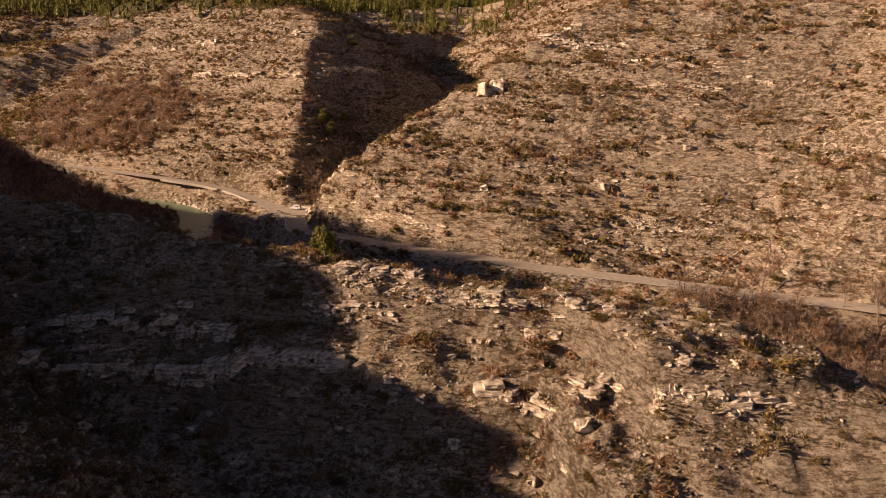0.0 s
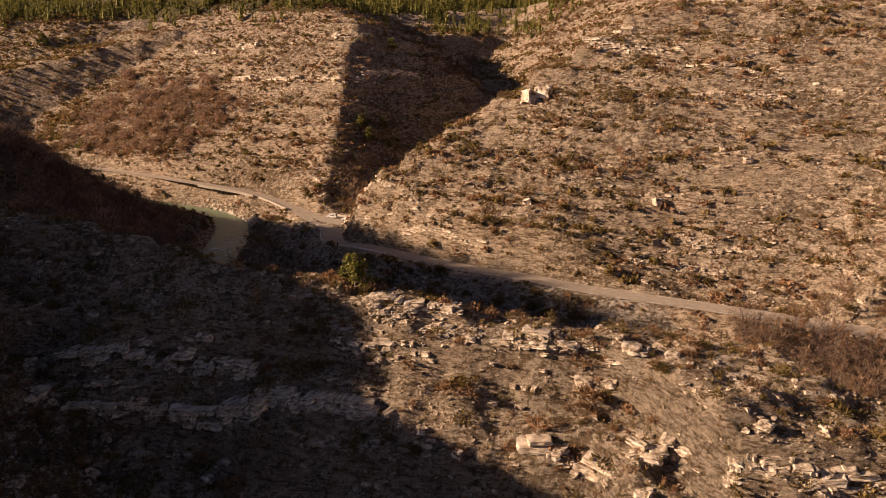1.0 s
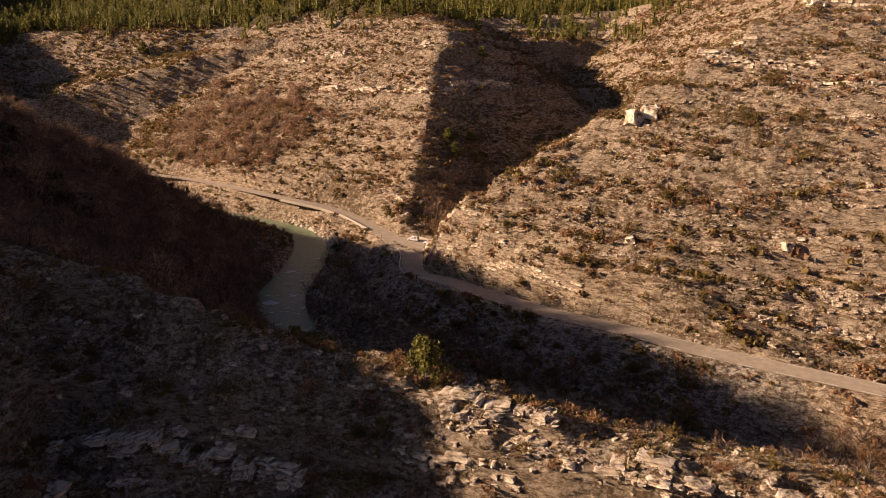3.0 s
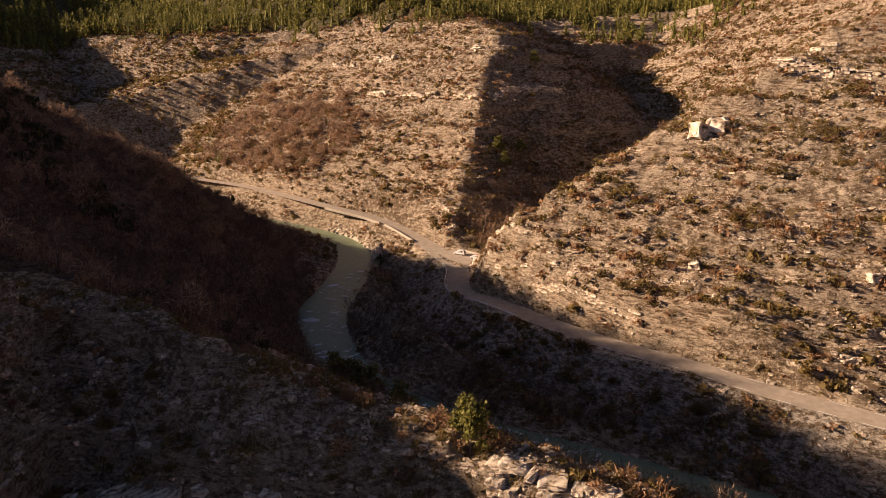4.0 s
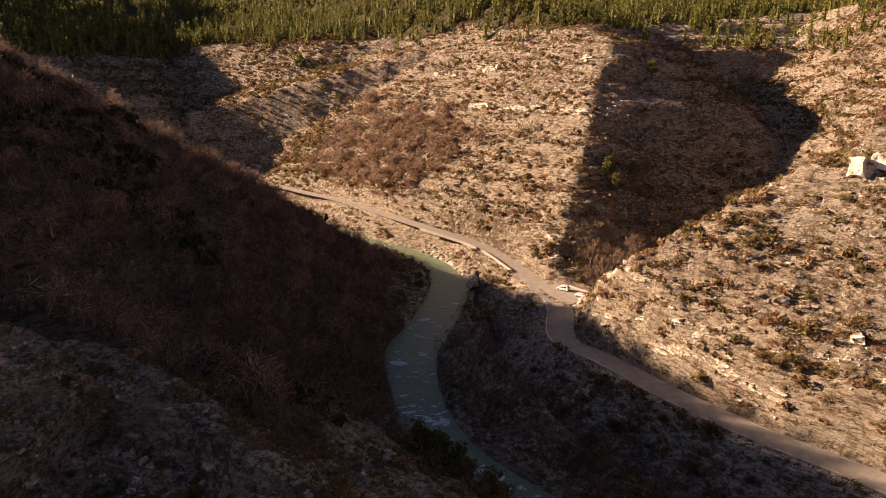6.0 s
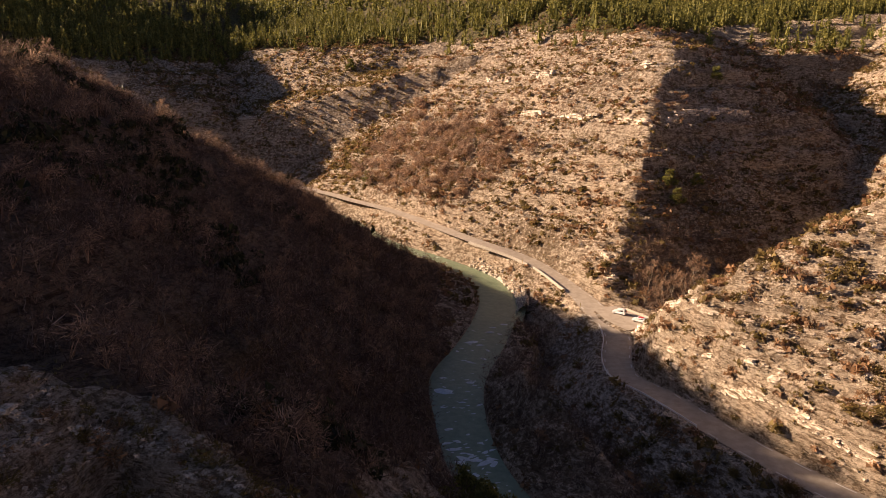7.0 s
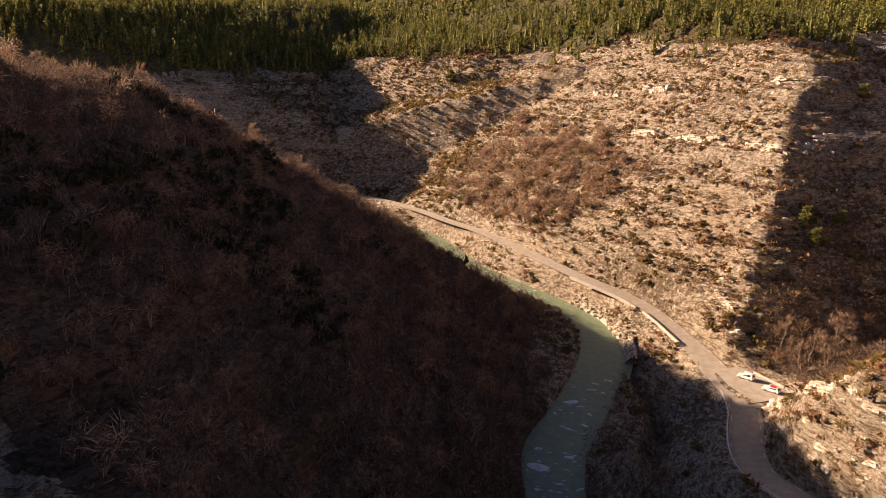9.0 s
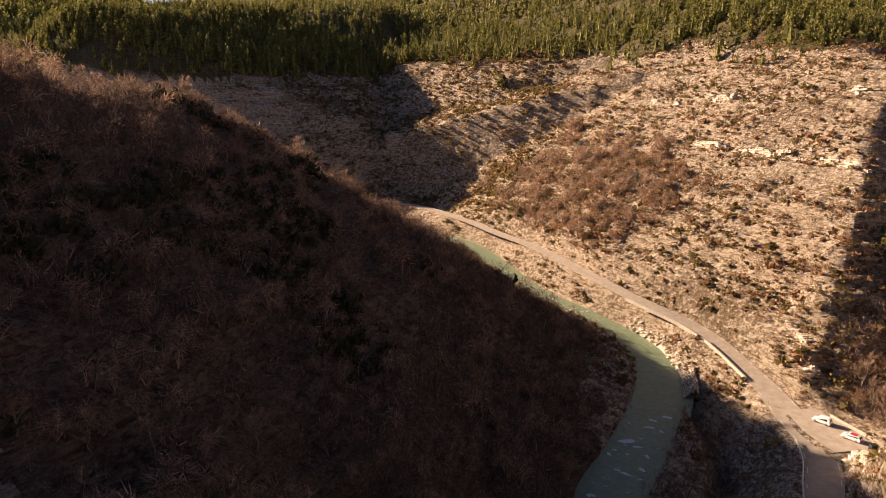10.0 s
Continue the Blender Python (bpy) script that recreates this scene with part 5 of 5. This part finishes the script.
def wall_along(name, p, thick, tall, mat, label, category):
    """A low wall with a rounded coping that follows the places p."""
    bm = bmesh.new()
    rings = []
    t = np.gradient(p[:, :2], axis=0)
    t /= np.linalg.norm(t, axis=1)[:, None]
    base = Vector(p[0])
    for c, d in zip(p, t):
        nrm = Vector((-d[1], d[0], 0))
        prof = ((-0.5, -0.6), (-0.5, tall - 0.06), (-0.42, tall), (0.42, tall), (0.5, tall - 0.06), (0.5, -0.6))
        rings.append([bm.verts.new(Vector(c) - base + nrm * (u * thick) + Vector((0, 0, h))) for u, h in prof])
    for a, b in zip(rings, rings[1:]):
        for i in range(5):
            bm.faces.new((a[i], b[i], b[i + 1], a[i + 1]))
    bm.faces.new(rings[0])
    bm.faces.new(rings[-1][::-1])
    bmesh.ops.recalc_face_normals(bm, faces=bm.faces)
    me = bpy.data.meshes.new(name)
    bm.to_mesh(me)
    bm.free()
    me.materials.append(mat)
    ob = new(name, me)
    ob.location = base
    return tagged(ob, label, category)


fine_road = spline([tuple(r) for r in ROAD[::4]], 1.0)
p, _ = beside(fine_road, -1, 0.15, 276, 257.5)
q, _ = beside(fine_road, 1, 0.15, 276, 257.5)
river_side = -1 if p[:, 0].mean() < q[:, 0].mean() else 1
p, _ = beside(fine_road, river_side, 0.15, 275, 257.5)
wall_along("parapet_wall", p, 0.45, 0.65, M_CONCRETE, "low pale concrete parapet on the river side of the road", "parapet")
p, _ = beside(fine_road, river_side, 0.25, 296, 277)
wall_along("parapet_wall", p, 0.4, 0.45, M_CONCRETE, "lower pale parapet further along the road", "parapet")
wall_along("layby_wall", np.array([(18.6, 244.8, 9.4), (20.5, 242.5, 9.4), (22.5, 240.2, 9.45), (24.5, 237.8, 9.5), (26.3, 235.6, 9.5)]), 0.28, 0.55, M_CONCRETE, "low pale wall along the back of the lay-by", "low wall")

# asphalt of the lay-by
v, q = ribbon(APRON, APRON[:, 3], 0.02)
apron = new("pavement", mesh_from("pavement", v, q, True))
apron.data.materials.append(M_ROAD)
tagged(apron, "worn pale asphalt of a small lay-by", "lay-by", kind="structure")

# steel guard rail on the outside of the bend
p, t = beside(spline([tuple(r) for r in ROAD[::4]], 2.0), river_side, 0.35, 232, 176)
rail = thing("guard_rail", *p[0], 0, "grey steel guard rail round the outside of the bend", "guard rail")
origin = Vector(p[0])
post = box(0.10, 0.14, 1.1, 0.01, (0, 0, 0.25))
post_me = bpy.data.meshes.new("post")
post.to_mesh(post_me)
post.free()
post_me.materials.append(M_STEEL)
beam = bmesh.new()
rings = []
for c, d in zip(p, t):
    nrm = Vector((-d[1], d[0], 0))
    prof = ((0.0, 0.42), (0.05, 0.48), (0.0, 0.55), (0.0, 0.60), (0.05, 0.67), (0.0, 0.74), (-0.02, 0.74), (-0.02, 0.42))
    rings.append([beam.verts.new(Vector(c) - origin + nrm * (2.6 * u * river_side * -1 + 0.06) + Vector((0, 0, h + 0.05))) for u, h in prof])
    part("post", post_me, None, rail, "", Matrix.Translation(Vector(c) - origin))
for a, b in zip(rings, rings[1:]):
    for i in range(8):
        beam.faces.new((a[i], b[i], b[(i + 1) % 8], a[(i + 1) % 8]))
part("beam", beam, M_STEEL, rail, "corrugated steel beam")

# broken edge lines
dash = mesh_from("dash", [(-1.5, -0.09, 0), (1.5, -0.09, 0), (1.5, 0.09, 0), (-1.5, 0.09, 0)], [(0, 1, 2, 3)])
dash.materials.append(M_PAINT)
for side in (-1, 1):
    line, tang = beside(spline([tuple(r) for r in ROAD[::4]], 0.5), side, -0.45, 300, 92)
    gone = 0.0
    last = line[0]
    for c, d in zip(line, tang):
        gone += np.linalg.norm(c[:2] - last[:2])
        last = c
        if gone > 6.2:
            gone = 0.0
            part("edge_dash", dash, None, road, "", pose(c[0], c[1], c[2] + 0.012, 0, 0, math.degrees(math.atan2(d[1], d[0]))))

# stone revetment on the river bank
bank_top = thing("stone_revetment", -14, 264, 4.5, 0, "pale rough boulder revetment along the river bank", "revetment")
side_p, _ = beside(RIVER, 1, 0.5, 290, 252)
side_q, _ = beside(RIVER, -1, 0.5, 290, 252)
edge_line = side_p if side_p[:, 0].mean() > side_q[:, 0].mean() else side_q
other = side_q if edge_line is side_p else side_p
slope = bmesh.new()
rows_v = []
for c, o_ in zip(edge_line, other):
    d = (c - o_)[:2] / np.linalg.norm((c - o_)[:2])
    rows_v.append([slope.verts.new((c[0] + d[0] * u + 14, c[1] + d[1] * u - 264, c[2] - 4.5 + h)) for u, h in ((-0.6, -0.8), (0.3, 0.35), (1.2, 1.35), (2.1, 2.3), (2.8, 2.6), (3.4, 1.6))])
for a, b in zip(rows_v, rows_v[1:]):
    for i in range(5):
        slope.faces.new((a[i], b[i], b[i + 1], a[i + 1]))
bmesh.ops.recalc_face_normals(slope, faces=slope.faces)
part("mortared_slope", slope, M_CONCRETE, bank_top, "pale mortared stone slope")
for i in range(210):
    j = pick.randrange(len(edge_line) - 1)
    f = pick.random()
    c = edge_line[j] * (1 - f) + edge_line[j + 1] * f
    o = c - (other[min(j, len(other) - 1)])
    o = o / np.linalg.norm(o[:2])
    u = pick.uniform(0, 2.6)
    w = pick.uniform(0.7, 1.3)
    m = pose(c[0] + o[0] * u + 14, c[1] + o[1] * u - 264, c[2] - 4.5 - 0.2 + u * 1.15, pick.uniform(-20, 20), pick.uniform(-20, 20), pick.uniform(0, 180)) @ Matrix.Diagonal((w, w * 0.8, w * 0.65, 1))
    part("stone", pick.choice(BLOCKS), None, bank_top, "", m)


# ---- cars ----


def car(x, y, turn, paint, label, van=False, roof=None):
    """A small car, 4.2 m long, nose along +x."""
    top = thing("parked_car", x, y, 9.45, turn, label, "car", "cars in the lay-by")
    h = 1.78 if van else 1.5
    prof = [(-2.08, 0.32), (-2.1, 0.75), (-2.02, 1.0), (-1.9 if van else -1.75, h - 0.1), (-1.6 if van else -1.3, h), (0.35, h), (0.62, h - 0.08), (1.2, 1.0), (1.95, 0.85), (2.1, 0.62), (2.1, 0.32)]
    bm = bmesh.new()
    loops = []
    for w, inset in ((-0.86, 1), (-0.80, 0), (0.80, 0), (0.86, 1)):
        loops.append([bm.verts.new((px, w * (1.0 if pz < 1.02 else 0.88 if inset else 0.9), pz if not inset else 0.32 + (pz - 0.32) * 0.97)) for px, pz in prof])
    n = len(prof)
    for a, b in zip(loops, loops[1:]):
        for i in range(n):
            bm.faces.new((a[i], a[(i + 1) % n], b[(i + 1) % n], b[i]))
    bm.faces.new(loops[0][::-1])
    bm.faces.new(loops[-1])
    bmesh.ops.recalc_face_normals(bm, faces=bm.faces)
    part("body", bm, paint, top)
    for s_ in (-1, 1):
        for a, b in ((-1.55, -0.55), (-0.45, 0.3), (0.36, 0.82)):
            w = bmesh.new()
            y_ = s_ * 0.84
            k = 0.0 if b < 0.5 else 0.32
            vs = [w.verts.new(c) for c in ((a, y_, 1.06), (b, y_, 1.06), (b - k, y_ * 0.915, h - 0.16), (a, y_ * 0.915, h - 0.16))]
            vs += [w.verts.new((v.co.x, v.co.y - s_ * 0.05, v.co.z)) for v in vs]
            for q4 in ((0, 1, 2, 3), (7, 6, 5, 4), (0, 4, 5, 1), (1, 5, 6, 2), (2, 6, 7, 3), (3, 7, 4, 0)):
                w.faces.new([vs[i] for i in q4])
            bmesh.ops.recalc_face_normals(w, faces=w.faces)
            part("side_window", w, M_GLASS, top)
        for px in (-1.3, 1.3):
            tyre = bmesh.new()
            bmesh.ops.create_cone(tyre, cap_ends=True, segments=18, radius1=0.32, radius2=0.32, depth=0.22, matrix=Matrix.Rotation(radians(90), 4, "X"))
            bmesh.ops.bevel(tyre, geom=[e for e in tyre.edges if len(e.link_faces) == 2 and e.calc_face_angle() > 1], offset=0.04, segments=2, affect="EDGES")
            wheel = part("wheel", tyre, M_RUBBER, top, "", Matrix.Translation((px, s_ * 0.78, 0.32)))
            rim = bmesh.new()
            bmesh.ops.create_cone(rim, cap_ends=True, segments=14, radius1=0.2, radius2=0.17, depth=0.05, matrix=Matrix.Translation((0, s_ * 0.115, 0)) @ Matrix.Rotation(radians(90 * -s_), 4, "X"))
            part("rim", rim, M_RIM, wheel)
        part("headlight", box(0.12, 0.3, 0.16, 0.03, (2.05, s_ * 0.62, 0.72)), M_LAMP, top)
        part("tail_light", box(0.08, 0.2, 0.35, 0.02, (-2.07, s_ * 0.68, 0.95)), M_TAIL, top)
        part("mirror", box(0.12, 0.2, 0.14, 0.03, (0.75, s_ * 0.95, 1.05)), paint, top)
    for a, b, wd in (((0.66, h - 0.14), (1.16, 1.05), 0.72), ((-1.93 if van else -1.8, h - 0.2), (-2.03, 1.06), 0.7)):
        w = bmesh.new()
        o = 0.02 if a[0] > 0 else -0.02
        vs = [w.verts.new(c) for c in ((a[0] + o, -wd * 0.9, a[1]), (a[0] + o, wd * 0.9, a[1]), (b[0] + o, wd, b[1]), (b[0] + o, -wd, b[1]))]
        vs += [w.verts.new((v.co.x - 2 * o, v.co.y, v.co.z)) for v in vs]
        for q4 in ((0, 1, 2, 3), (7, 6, 5, 4), (0, 4, 5, 1), (1, 5, 6, 2), (2, 6, 7, 3), (3, 7, 4, 0)):
            w.faces.new([vs[i] for i in q4])
        bmesh.ops.recalc_face_normals(w, faces=w.faces)
        part("windscreen" if a[0] > 0 else "rear_window", w, M_GLASS, top)
    if roof:
        part("roof_panel", box(1.5, 1.3, 0.05, 0.02, (-0.45, 0, h + 0.015)), roof, top, "red roof panel")
    top.scale = (0.86, 0.86, 0.86)
    return top


car(16.6, 240.8, 152, M_CARPAINT, "white small van parked in the lay-by, facing up the valley", True)
car(21.4, 235.4, 152, M_CARPAINT, "white hatchback with a red roof parked in the lay-by", False, M_RED)
bin_top = thing("waste_container", 24.6, 231.6, 9.6, 25, "dark waste container at the edge of the lay-by", "container")
part("bin_body", box(1.3, 1.0, 1.2, 0.06, (0, 0, 0.72)), M_DARKPAINT, bin_top)
part("lid", box(1.4, 1.1, 0.14, 0.05, (0, 0, 1.38)), M_DARKPAINT, bin_top)
for a, b in ((-0.5, -0.38), (0.5, -0.38), (-0.5, 0.38), (0.5, 0.38)):
    part("foot", box(0.12, 0.12, 0.18, 0.02, (a, b, 0.06)), M_RUBBER, bin_top)

for x, y, z in ((6.3, 245.2, 9.2), (-12.3, 275.6, 12.8)):
    marker = thing("marker_post", x, y, z, 0, "small yellowish marker post beside the road", "marker post", "marker posts")
    part("post", box(0.14, 0.14, 1.3, 0.02, (0, 0, 0.55)), M_YELLOW, marker)
    part("cap", box(0.2, 0.2, 0.16, 0.03, (0, 0, 1.25)), M_CONCRETE, marker)
